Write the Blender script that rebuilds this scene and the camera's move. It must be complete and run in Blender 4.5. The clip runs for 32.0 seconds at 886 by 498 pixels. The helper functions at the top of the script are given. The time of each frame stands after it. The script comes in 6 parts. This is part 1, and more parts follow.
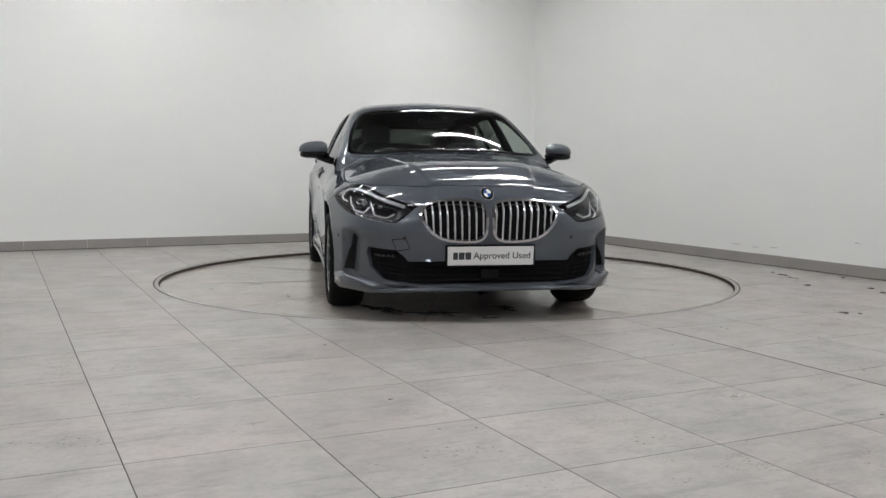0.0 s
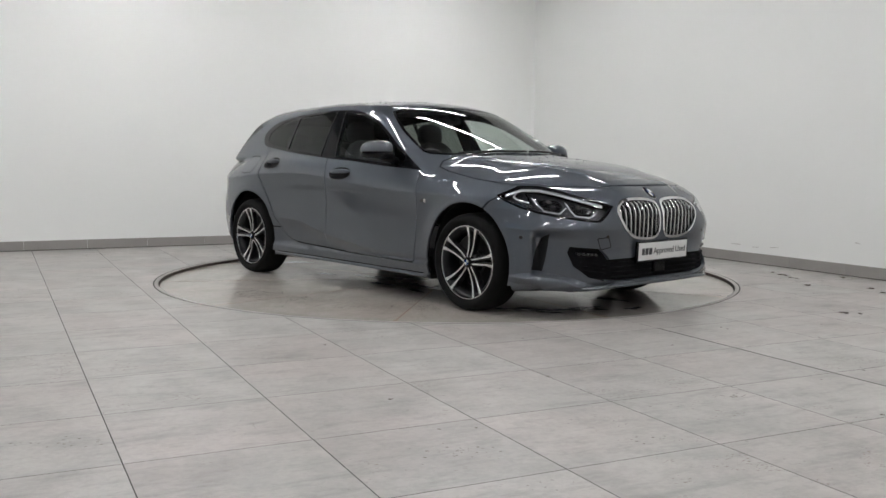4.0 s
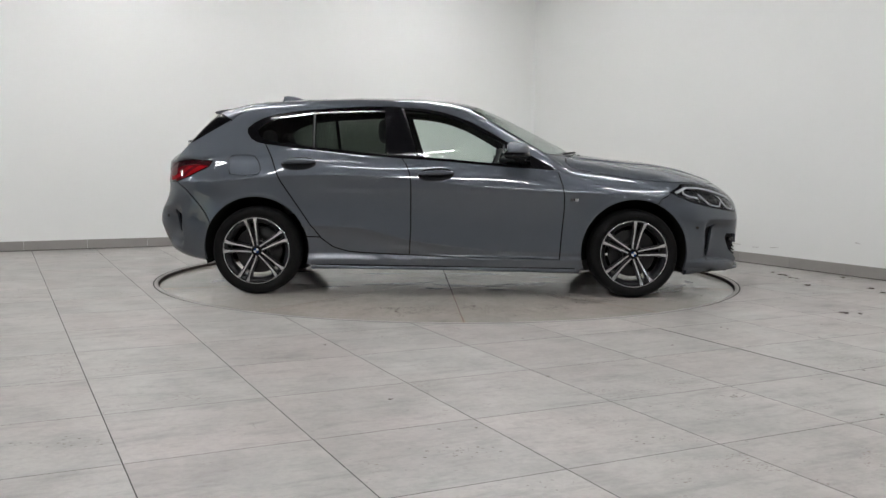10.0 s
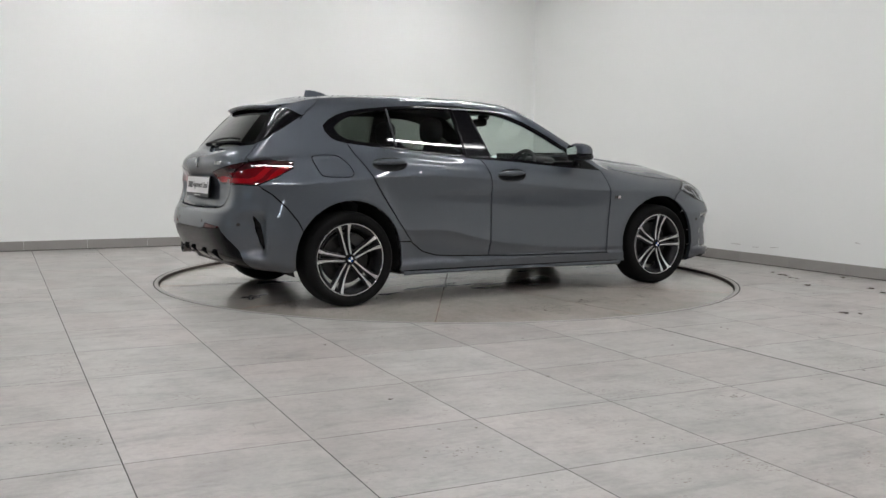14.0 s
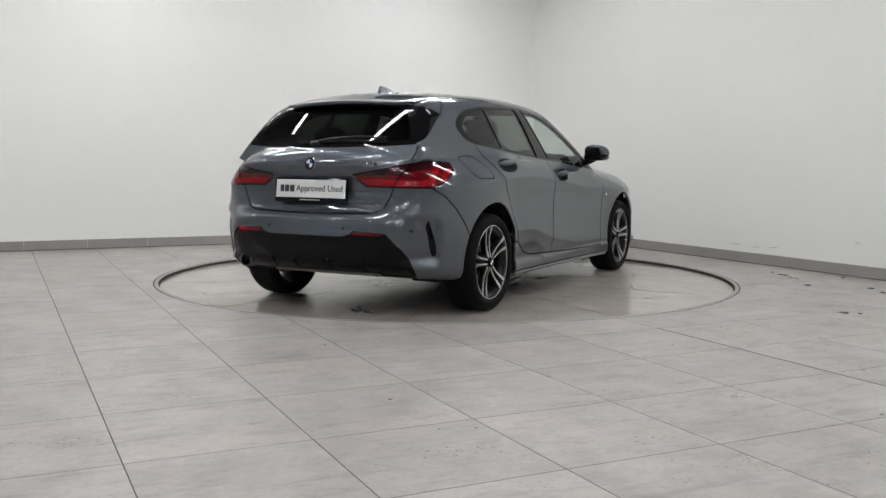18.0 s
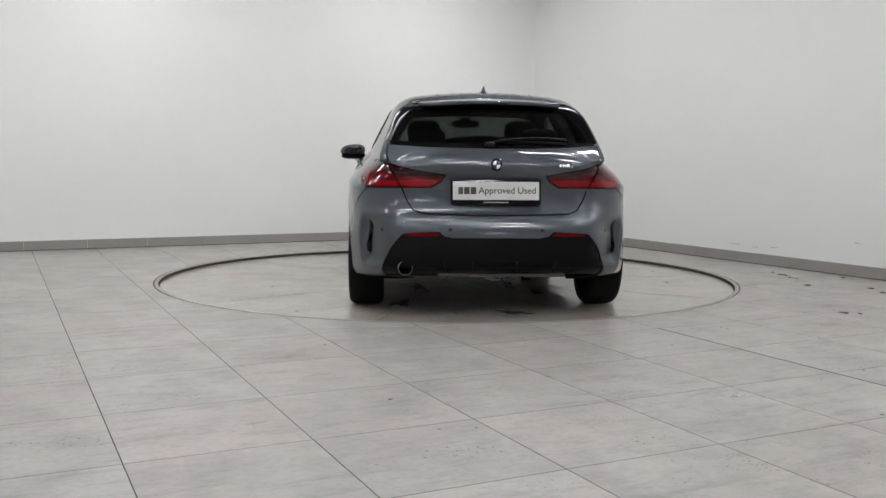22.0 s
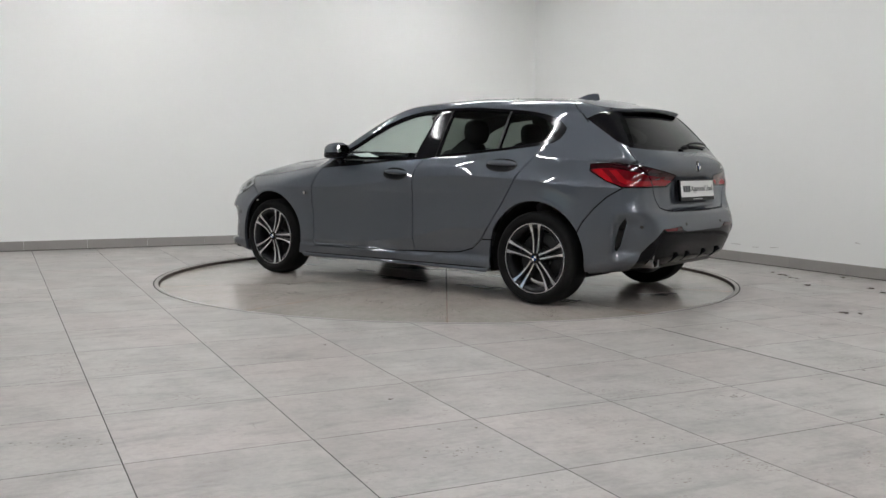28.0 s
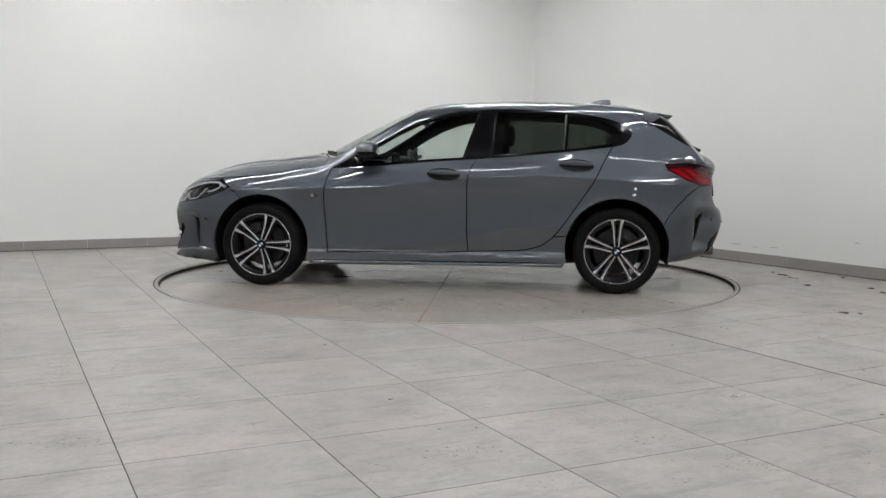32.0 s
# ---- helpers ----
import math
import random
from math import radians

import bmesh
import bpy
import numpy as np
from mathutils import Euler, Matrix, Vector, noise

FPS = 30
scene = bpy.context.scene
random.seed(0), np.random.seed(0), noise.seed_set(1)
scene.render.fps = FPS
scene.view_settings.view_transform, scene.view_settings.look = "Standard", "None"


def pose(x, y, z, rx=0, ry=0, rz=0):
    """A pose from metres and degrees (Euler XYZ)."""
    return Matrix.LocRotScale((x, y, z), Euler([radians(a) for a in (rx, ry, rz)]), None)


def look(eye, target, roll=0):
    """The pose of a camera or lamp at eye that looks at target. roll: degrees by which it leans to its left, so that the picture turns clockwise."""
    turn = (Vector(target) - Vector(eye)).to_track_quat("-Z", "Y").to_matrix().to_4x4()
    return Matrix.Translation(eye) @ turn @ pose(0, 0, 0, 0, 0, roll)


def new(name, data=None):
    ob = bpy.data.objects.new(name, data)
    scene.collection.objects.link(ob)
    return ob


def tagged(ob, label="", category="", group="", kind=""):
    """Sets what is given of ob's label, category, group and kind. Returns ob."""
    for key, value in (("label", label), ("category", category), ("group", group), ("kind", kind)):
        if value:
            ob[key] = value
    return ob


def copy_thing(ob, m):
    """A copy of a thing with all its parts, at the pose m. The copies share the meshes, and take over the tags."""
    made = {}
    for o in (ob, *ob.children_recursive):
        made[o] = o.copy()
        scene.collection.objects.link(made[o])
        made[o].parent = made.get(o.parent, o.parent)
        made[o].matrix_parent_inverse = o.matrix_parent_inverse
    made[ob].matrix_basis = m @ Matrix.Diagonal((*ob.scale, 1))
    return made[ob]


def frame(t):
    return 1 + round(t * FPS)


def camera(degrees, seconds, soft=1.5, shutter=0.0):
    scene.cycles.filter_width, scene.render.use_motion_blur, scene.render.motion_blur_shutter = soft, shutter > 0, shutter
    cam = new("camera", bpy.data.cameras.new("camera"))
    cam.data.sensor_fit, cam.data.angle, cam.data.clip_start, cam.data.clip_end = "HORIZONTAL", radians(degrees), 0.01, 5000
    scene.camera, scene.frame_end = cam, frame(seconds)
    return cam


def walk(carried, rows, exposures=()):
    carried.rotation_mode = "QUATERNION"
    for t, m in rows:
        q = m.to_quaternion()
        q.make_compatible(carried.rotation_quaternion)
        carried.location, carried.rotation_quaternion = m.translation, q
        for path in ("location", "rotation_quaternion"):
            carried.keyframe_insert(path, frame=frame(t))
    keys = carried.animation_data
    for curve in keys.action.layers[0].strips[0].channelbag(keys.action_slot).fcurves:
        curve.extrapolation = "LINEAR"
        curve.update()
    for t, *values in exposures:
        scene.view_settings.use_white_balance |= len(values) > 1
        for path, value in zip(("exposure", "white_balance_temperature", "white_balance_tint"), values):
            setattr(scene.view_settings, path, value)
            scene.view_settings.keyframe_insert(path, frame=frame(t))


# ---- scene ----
cam = camera(51.25, 32.0, soft=1.5)
EYE = look((0, -6.5, .919), (0, -6.5 + math.cos(-.09334), .919 + math.sin(-.09334)), .449)
walk(cam, [(0.0, EYE), (32.0, EYE)], exposures=((0.0, -.05), (3.0, -.04), (6.0, 0.0), (12.0, .02), (18.0, .02), (21.0, .01), (24.0, -.05), (28.0, -.02), (32.0, 0.0)))

# ---- light: a dim sky outside the open gateway, and ceiling battens ----
world = bpy.data.worlds.new("sky")
scene.world = world
world.use_nodes = True
sky = world.node_tree.nodes.new("ShaderNodeTexSky")
sky.sky_type, sky.sun_disc = "NISHITA", False
sky.sun_elevation, sky.sun_rotation = radians(55), radians(200)
sky.dust_density, sky.ozone_density = 0.0, 4.0
world.node_tree.links.new(sky.outputs[0], world.node_tree.nodes["Background"].inputs[0])
world.node_tree.nodes["Background"].inputs[1].default_value = .085
LAMP_WATTS = 122.0


# ---- materials ----
def material(name, colour, rough=.5, metal=0.0, vary=0.0, scale=6.0, fine=60.0, bump=0.0, bump_scale=200.0, coat=0.0, rough_vary=0.0,
             glow=0.0, clear=0.0, each=0.0, ior=1.5, specular=.5):
    """A surface with blotches (scale) and grain (fine) in its colour and roughness, a fine relief, and a shift from piece to piece."""
    m = bpy.data.materials.new(name)
    m.use_nodes = True
    t = m.node_tree
    b = t.nodes["Principled BSDF"]
    b.inputs["Roughness"].default_value, b.inputs["Metallic"].default_value, b.inputs["IOR"].default_value = rough, metal, ior
    b.inputs["Base Color"].default_value = (*colour, 1)
    b.inputs["Coat Weight"].default_value, b.inputs["Coat Roughness"].default_value = coat, .03
    b.inputs["Transmission Weight"].default_value = clear
    b.inputs["Specular IOR Level"].default_value = specular
    if glow:
        b.inputs["Emission Color"].default_value, b.inputs["Emission Strength"].default_value = (*colour, 1), glow
    link, node = t.links.new, t.nodes.new
    if vary or rough_vary or bump or each:
        co = node("ShaderNodeTexCoord").outputs["Object"]

        def noise_at(s, detail=4):
            n = node("ShaderNodeTexNoise")
            n.inputs["Scale"].default_value, n.inputs["Detail"].default_value = s, detail
            link(co, n.inputs["Vector"])
            return n.outputs["Fac"]

        def mix(a, x, fa, fb):
            q = node("ShaderNodeMath")
            q.operation = "MULTIPLY_ADD"
            link(a, q.inputs[0])
            q.inputs[1].default_value, q.inputs[2].default_value = fa, fb
            if x is not None:
                link(x, q.inputs[2])
            return q.outputs[0]
        big, small = noise_at(scale), noise_at(fine, 6)
        if vary or each:
            f = mix(small, mix(big, None, vary * 1.4, 1 - vary * 1.0), vary * .6, 0)
            if each:
                info = node("ShaderNodeObjectInfo")
                f = mix(info.outputs["Random"], f, each, 0)
            c = node("ShaderNodeMix")
            c.data_type, c.blend_type = "RGBA", "MULTIPLY"
            c.inputs[0].default_value = 1
            c.inputs[6].default_value = (*colour, 1)
            link(f, c.inputs[7])
            link(c.outputs[2], b.inputs["Base Color"])
        if rough_vary:
            link(mix(small, mix(big, None, rough_vary, rough - rough_vary * .75), rough_vary * .5, 0), b.inputs["Roughness"])
        if bump:
            n = node("ShaderNodeBump")
            n.inputs["Strength"].default_value, n.inputs["Distance"].default_value = bump, .002
            link(noise_at(bump_scale, 5), n.inputs["Height"])
            link(n.outputs[0], b.inputs["Normal"])
    return m


M_WALL = material("white_wall_paint", (.83, .84, .82), .75, vary=.03, scale=.9, fine=25, bump=.10, bump_scale=90)
M_CEIL = material("grey_ceiling_paint", (.19, .19, .19), .85, vary=.05, scale=1.2)
M_BACK = material("grey_shed_wall", (.60, .59, .575), .8, vary=.12, scale=1.0)
M_SKIRT = material("grey_skirting_tile", (.30, .285, .27), .45, vary=.12, scale=5, fine=70, each=.06)
M_GROUT = material("dark_grout", (.07, .066, .062), .9, vary=.2, scale=8)
M_RUST = material("rusty_joint", (.045, .033, .025), .9, vary=.4, scale=25)
M_STEEL = material("dull_edge_steel", (.35, .327, .305), .55, .1, vary=.15, scale=5, fine=120, rough_vary=.2)
M_LAMP = material("white_tube_diffuser", (.99, .985, 1), .5, glow=LAMP_WATTS)
M_HOUSE = material("white_lamp_housing", (.75, .75, .74), .5)
M_DARK = material("dark_gap", (.008, .008, .009), .9, vary=.2, specular=.1)
M_ASPHALT = material("yard_asphalt", (.06, .06, .062), .9, vary=.3, scale=4)


def floor_tile_material(name, colour, low, high, each, smooth=.26, rough=.52, streaks=.70):
    """Light grey stoneware: soft clouds, darker scuffs and specks, a worn satin gloss."""
    m = bpy.data.materials.new(name)
    m.use_nodes = True
    t = m.node_tree
    b, link, node = t.nodes["Principled BSDF"], t.links.new, t.nodes.new
    geo, info = node("ShaderNodeNewGeometry"), node("ShaderNodeObjectInfo")
    shift = node("ShaderNodeVectorMath")
    shift.operation = "MULTIPLY_ADD"
    link(info.outputs["Random"], shift.inputs[0])
    shift.inputs[1].default_value = (7, 11, 3)
    tc = node("ShaderNodeTexCoord")
    link(tc.outputs["Object"], shift.inputs[2])

    def noise_at(s, detail, src, rough=.55):
        n = node("ShaderNodeTexNoise")
        n.inputs["Scale"].default_value, n.inputs["Detail"].default_value, n.inputs["Roughness"].default_value = s, detail, rough
        link(src, n.inputs["Vector"])
        return n.outputs["Fac"]

    def ramp(src, stops):
        r = node("ShaderNodeValToRGB")
        link(src, r.inputs[0])
        e = r.color_ramp.elements
        e[0].position, e[0].color = stops[0][0], (*[stops[0][1]] * 3, 1)
        e[1].position, e[1].color = stops[1][0], (*[stops[1][1]] * 3, 1)
        return r.outputs[0]

    def times(a, c):
        q = node("ShaderNodeMix")
        q.data_type, q.blend_type = "RGBA", "MULTIPLY"
        q.inputs[0].default_value = 1
        link(a, q.inputs[6])
        link(c, q.inputs[7])
        return q.outputs[2]
    own, wide = shift.outputs[0], tc.outputs["Object"]
    tone = node("ShaderNodeMapRange")
    link(info.outputs["Random"], tone.inputs[0])
    tone.inputs[3].default_value, tone.inputs[4].default_value = 1 - each, 1 + each
    base = node("ShaderNodeMix")
    base.data_type, base.blend_type = "RGBA", "MULTIPLY"
    base.inputs[0].default_value = 1
    base.inputs[6].default_value = (*colour, 1)
    link(tone.outputs[0], base.inputs[7])
    c = times(base.outputs[2], ramp(noise_at(3.2, 6, own, .62), ((.30, low), (.68, high))))
    hue = node("ShaderNodeMix")
    hue.data_type = "RGBA"
    hue.inputs[6].default_value, hue.inputs[7].default_value = (.985, 1.004, .998, 1), (1.022, .993, .988, 1)
    link(ramp(noise_at(1.1, 3, own, .5), ((.38, 0.0), (.62, 1.0))), hue.inputs[0])
    c = times(c, hue.outputs[2])
    c = times(c, ramp(noise_at(38, 5, own, .7), ((.30, .86), (.58, 1.01))))
    streak = node("ShaderNodeVectorMath")
    streak.operation = "MULTIPLY"
    link(own, streak.inputs[0])
    streak.inputs[1].default_value = (1.0, 3.2, 1)
    c = times(c, ramp(noise_at(4.5, 5, streak.outputs[0], .7), ((.50, 1.0), (.74, streaks))))
    c = times(c, ramp(noise_at(95, 3, own, .6), ((.23, .55), (.32, 1.0))))
    spot = node("ShaderNodeTexVoronoi")
    spot.inputs["Scale"].default_value = 34
    link(streak.outputs[0], spot.inputs["Vector"])
    dots = ramp(spot.outputs["Distance"], ((.17, 1.0), (.27, 0.0)))
    where = ramp(noise_at(2.6, 4, own, .6), ((.575, 0.0), (.625, 1.0)))
    both = times(dots, where)
    dark = node("ShaderNodeMix")
    dark.data_type, dark.blend_type = "RGBA", "MIX"
    link(both, dark.inputs[0])
    link(c, dark.inputs[6])
    dark.inputs[7].default_value = (.15, .098, .078, 1)
    c = dark.outputs[2]
    link(c, b.inputs["Base Color"])
    r = node("ShaderNodeMapRange")
    link(noise_at(5, 5, own, .65), r.inputs[0])
    r.inputs[3].default_value, r.inputs[4].default_value = smooth, rough
    link(r.outputs[0], b.inputs["Roughness"])
    n = node("ShaderNodeBump")
    n.inputs["Strength"].default_value, n.inputs["Distance"].default_value = .05, .002
    link(noise_at(45, 5, own), n.inputs["Height"])
    link(n.outputs[0], b.inputs["Normal"])
    return m


M_TILE = floor_tile_material("grey_stoneware_tile", (.432, .411, .390), .78, 1.07, .045)
M_TABLE = floor_tile_material("turntable_plate_stoneware", (.492, .454, .414), .88, 1.05, .02, .07, .24, .87)


# ---- small builders ----
def part(name, bm, mat, parent=None, label="", smooth=False):
    """One mesh object from a bmesh, under its thing."""
    me = bpy.data.meshes.new(name)
    bm.to_mesh(me)
    bm.free()
    if smooth:
        me.polygons.foreach_set("use_smooth", [True] * len(me.polygons))
    for q in (mat if isinstance(mat, (list, tuple)) else [mat]):
        me.materials.append(q)
    ob = new(name, me)
    if parent is not None:
        ob.parent = parent
    if label:
        tagged(ob, label)
    return ob


def box(bm, x0, x1, y0, y1, z0, z1, m=None, bevel=0.0, segments=2):
    made = bmesh.ops.create_cube(bm, size=1, matrix=Matrix.Translation(((x0 + x1) / 2, (y0 + y1) / 2, (z0 + z1) / 2))
                                 @ Matrix.Diagonal((x1 - x0, y1 - y0, z1 - z0, 1)))
    if bevel:
        edges = list({e for v in made["verts"] for e in v.link_edges})
        verts = bmesh.ops.bevel(bm, geom=edges, offset=bevel, segments=segments, profile=.6, affect="EDGES")["verts"]
    else:
        verts = made["verts"]
    if m is not None:
        bmesh.ops.transform(bm, matrix=m, verts=list(set(verts)))
    return bm


def lathe(bm, profile, n=48, m=None, axis="Y"):
    """A ring body: profile of (radius, offset along the axis), turned round the axis."""
    rings = []
    for r, o in profile:
        ring = []
        for i in range(n):
            a = 2 * math.pi * i / n
            p = (r * math.cos(a), o, r * math.sin(a)) if axis == "Y" else (r * math.cos(a), r * math.sin(a), o)
            ring.append(bm.verts.new(m @ Vector(p) if m else p))
        rings.append(ring)
    for a, b in zip(rings[:-1], rings[1:]):
        for i in range(n):
            bm.faces.new((a[i], a[(i + 1) % n], b[(i + 1) % n], b[i]))
    bmesh.ops.recalc_face_normals(bm, faces=bm.faces)
    return bm


def prism(bm, outline, d0, d1, place, bevel=0.0):
    """An outline (u, v) given thickness from d0 to d1; place maps (u, v, d) to a point."""
    a = [bm.verts.new(place(u, v, d0)) for u, v in outline]
    b = [bm.verts.new(place(u, v, d1)) for u, v in outline]
    bm.faces.new(a)
    top = bm.faces.new(b[::-1])
    n = len(a)
    for i in range(n):
        bm.faces.new((a[i], b[i], b[(i + 1) % n], a[(i + 1) % n]))
    bmesh.ops.recalc_face_normals(bm, faces=bm.faces)
    if bevel:
        bmesh.ops.bevel(bm, geom=list(top.edges), offset=bevel, segments=2, profile=.5, affect="EDGES")
    return bm


def rod(bm, path, r, n=8):
    """A round bar along a path of points."""
    P = [Vector(q) for q in path]
    rings = []
    for i, q in enumerate(P):
        d = (P[min(i + 1, len(P) - 1)] - P[max(i - 1, 0)]).normalized()
        u = d.orthogonal().normalized()
        w = d.cross(u)
        rings.append([bm.verts.new(q + (u * math.cos(2 * math.pi * k / n) + w * math.sin(2 * math.pi * k / n)) * r) for k in range(n)])
    for a, b in zip(rings[:-1], rings[1:]):
        for k in range(n):
            bm.faces.new((a[k], a[(k + 1) % n], b[(k + 1) % n], b[k]))
    bm.faces.new(rings[0][::-1])
    bm.faces.new(rings[-1])
    bmesh.ops.recalc_face_normals(bm, faces=bm.faces)
    return bm


def blob(bm, cx, cy, cz, sx, sy, sz, power=2.6, n=16, m=None):
    """A soft block: a superellipsoid."""
    made = bmesh.ops.create_uvsphere(bm, u_segments=n * 2, v_segments=n, radius=1)["verts"]
    for v in made:
        x, y, z = v.co
        k = (abs(x) ** power + abs(y) ** power + abs(z) ** power) ** (-1 / power)
        v.co = (cx + x * k * sx, cy + y * k * sy, cz + z * k * sz)
    if m is not None:
        bmesh.ops.transform(bm, matrix=m, verts=made)
    return bm


# ---- the car's outer surface, as a field: below 0 is inside ----
def curve(text):
    """A smooth curve through pairs 'x:y', evaluated on arrays."""
    pts = sorted(tuple(float(v) for v in w.split(":")) for w in text.split())
    X, Y = np.array([q[0] for q in pts]), np.array([q[1] for q in pts])
    S = np.diff(Y) / np.diff(X)
    M = np.concatenate([[S[0]], (S[1:] * np.diff(X)[:-1] + S[:-1] * np.diff(X)[1:]) / (X[2:] - X[:-2]), [S[-1]]])

    def at(x):
        x = np.clip(np.asarray(x, float), X[0], X[-1])
        i = np.clip(np.searchsorted(X, x) - 1, 0, len(X) - 2)
        h = X[i + 1] - X[i]
        s = (x - X[i]) / h
        return ((1 + 2 * s) * (1 - s) ** 2 * Y[i] + s * (1 - s) ** 2 * h * M[i]
                + s * s * (3 - 2 * s) * Y[i + 1] + s * s * (s - 1) * h * M[i + 1])
    return at


def smax(a, b, k):
    h = np.maximum(k - np.abs(a - b), 0) / k
    return np.maximum(a, b) + h * h * k / 4


def smin(a, b, k):
    return -smax(-a, -b, k)


plan_width = curve("-2.2:.878 -1.7:.888 -1.335:.896 -.9:.884 -.5:.877 0:.874 .5:.877 .9:.886 1.335:.898 1.7:.893 2.2:.885")
crease_z = curve("-2.2:.79 -1.7:.80 -1.35:.825 -1:.85 -.6:.853 -.36:.84 .23:.782 .43:.765 .9:.745 1.4:.735 2.2:.73")
low_z = curve("-2.2:.56 -1.2:.53 -.92:.49 -.56:.466 -.36:.416 -.16:.377 .04:.351 .24:.328 .8:.309 1.2:.305 2.2:.30")
nose_x = curve(".15:2.10 .20:2.165 .24:2.185 .3:2.187 .42:2.178 .55:2.188 .64:2.182 .70:2.160 .76:2.115 .82:2.05 .95:1.95")
tail_x = curve(".2:1.93 .26:2.0 .31:2.06 .38:2.10 .46:2.13 .52:2.138 .58:2.128 .64:2.105 .70:2.082 .76:2.072 .83:2.078 .90:2.085 .95:2.078 1.0:2.045 1.05:1.985 1.1:1.95")
deck_z = curve("-2.2:1.0 -2.0:1.035 -1.6:1.09 -1.3:1.075 -.8:1.015 -.36:.985 0:.985 .4:1.0 .75:1.03 .9:1.022 1.08:1.0 1.33:.969 1.55:.947 1.76:.905 1.92:.853 2.03:.812 2.14:.742 2.22:.66")
deck_drop = curve("-2.2:.05 -1.5:.03 -.5:.02 0:.02 .4:.06 .75:.12 1.1:.118 1.6:.112 2.2:.09")
belly_z = curve("-2.2:.28 -1.9:.25 -1.7:.23 -.95:.19 0:.178 .9:.165 1.7:.16 1.95:.185 2.2:.205")
cabin_y = curve(".7:.86 .85:.829 .95:.797 1.0:.777 1.1:.731 1.2:.680 1.28:.637 1.33:.606 1.45:.50")
cabin_s = curve("-2.1:.83 -1.9:.875 -1.6:.922 -1.3:.9635 -1:.99 -.5:1.01 0:1.012 .5:.997 1.0:.97")
roof_z = curve("-1.9:1.29 -1.78:1.316 -1.66:1.341 -1.44:1.393 -1.23:1.413 -1.02:1.423 -.81:1.431 -.6:1.435 -.39:1.432 -.18:1.426 .03:1.411 .25:1.379 .5:1.318 1:1.15")


def ease(v):
    v = np.clip(v, 0, 1)
    return v * v * (3 - 2 * v)


def field(x, y, z):
    y = np.abs(y)
    dz = z - crease_z(x)
    above = np.clip(dz, 0, .28)
    round_up = np.interp(x, [-1.35, -.9, .75, 1.05], [2.3, .55, .55, 2.3])
    inset = .29 * above + round_up * above ** 2 + .7 * above * np.clip(-.8 - x, 0, .5)
    lz = low_z(x)
    span = np.maximum(crease_z(x) - lz, .1)
    s = np.clip(-dz / span, 0, 1)
    hollow = np.clip((1.25 - np.abs(x + .05)) / .35, 0, 1)
    inset = inset + .045 * s * (1 - s) * hollow * hollow * (3 - 2 * hollow) + .005 * s
    mid = np.clip(1.2 - np.abs(x), 0, .35) / .35
    step = np.clip((.292 - z) / .03, 0, 1)
    inset = inset + .030 * (1 - np.exp(-np.maximum(lz - z, 0) / .065)) * mid + .06 * np.maximum(.30 - z, 0) - .026 * mid * step * step * (3 - 2 * step)
    for wx in (1.335, -1.335):
        r = np.hypot(x - wx, z - .33)
        inset = inset - .006 * np.exp(-((r - .385) / .06) ** 2) - .004 * np.exp(-((r - .374) / .014) ** 2)
    w = np.maximum(plan_width(x) - inset, .1)
    dent = ease((z - .605) / .06) * ease((.93 - z) / .11) * ease((.66 - y) / .20)
    ax, ar = nose_x(z) - 1.0, tail_x(z) - 1.0 - .034 * dent
    e = np.where(x > 1, (x - 1) / ax, np.where(x < -1, (-1 - x) / ar, 0.0))
    n = np.where(x > 0, 4.3 - .8 * np.clip((z - .55) / .12, 0, 1), 4.6)
    rr = (np.abs(e) ** n + (y / w) ** n) ** (1 / n)
    side = (rr - 1) * .95
    phi = np.degrees(np.arctan2(y, np.abs(x) - 1.0))
    pod = np.clip((phi - 29) / 10.5, 0, 1) ** 1.2 * ease((44.9 - phi) / 2.4) * ease((z - .228 - .0035 * (phi - 40)) / .05) * ease((.565 - z) / .075)
    scoop = ease((phi - 27) / 13) * ease((42.9 - phi) / 2.8) * ease((z - .315) / .08) * ease((.645 - z) / .10)
    side = side + np.where(x > 1.02, .048 * pod, np.where(x < -1.02, .044 * scoop, 0.0))
    dome = np.clip((.335 + (2.0 - x) * .16 - y) / .035, 0, 1) * np.clip((x - .9) / .15, 0, 1)
    deck = (z - (deck_z(x) - deck_drop(x) * (y / .76) ** 3 + .0085 * dome * dome * (3 - 2 * dome) - .003)) * .95
    low = smax(smax(side, deck, .07), belly_z(x) - z, .05)
    cab = (y - cabin_y(z) * cabin_s(x)) * .9
    cab = smax(cab, z - (roof_z(x) - .135 * y * y), .075)
    xw = 1.012 - .55 * y * y
    screen = (x - xw) * .447 + (z - 1.0) * .894 + .16 * (z - 1.2) ** 2 - .009
    xr = -1.972 + .22 * y * y
    hatch = -(x - xr) * .72 + (z - 1.05) * .694 + .25 * (z - 1.17) ** 2 - .003
    cab = smax(smax(cab, screen, .05), smax(hatch, .75 + .2 * np.clip((-x - 1) / .3, 0, 1) - z, .01), .035)
    return smin(low, cab, np.where(x < -1.7, .012, .03))


def surface_normal(P, e=.003):
    g = np.stack([field(P[:, 0] + e * a, P[:, 1] + e * b, P[:, 2] + e * c) - field(P[:, 0] - e * a, P[:, 1] - e * b, P[:, 2] - e * c)
                  for a, b, c in ((1, 0, 0), (0, 1, 0), (0, 0, 1))], -1)
    return g / np.maximum(np.linalg.norm(g, axis=1, keepdims=True), 1e-9)


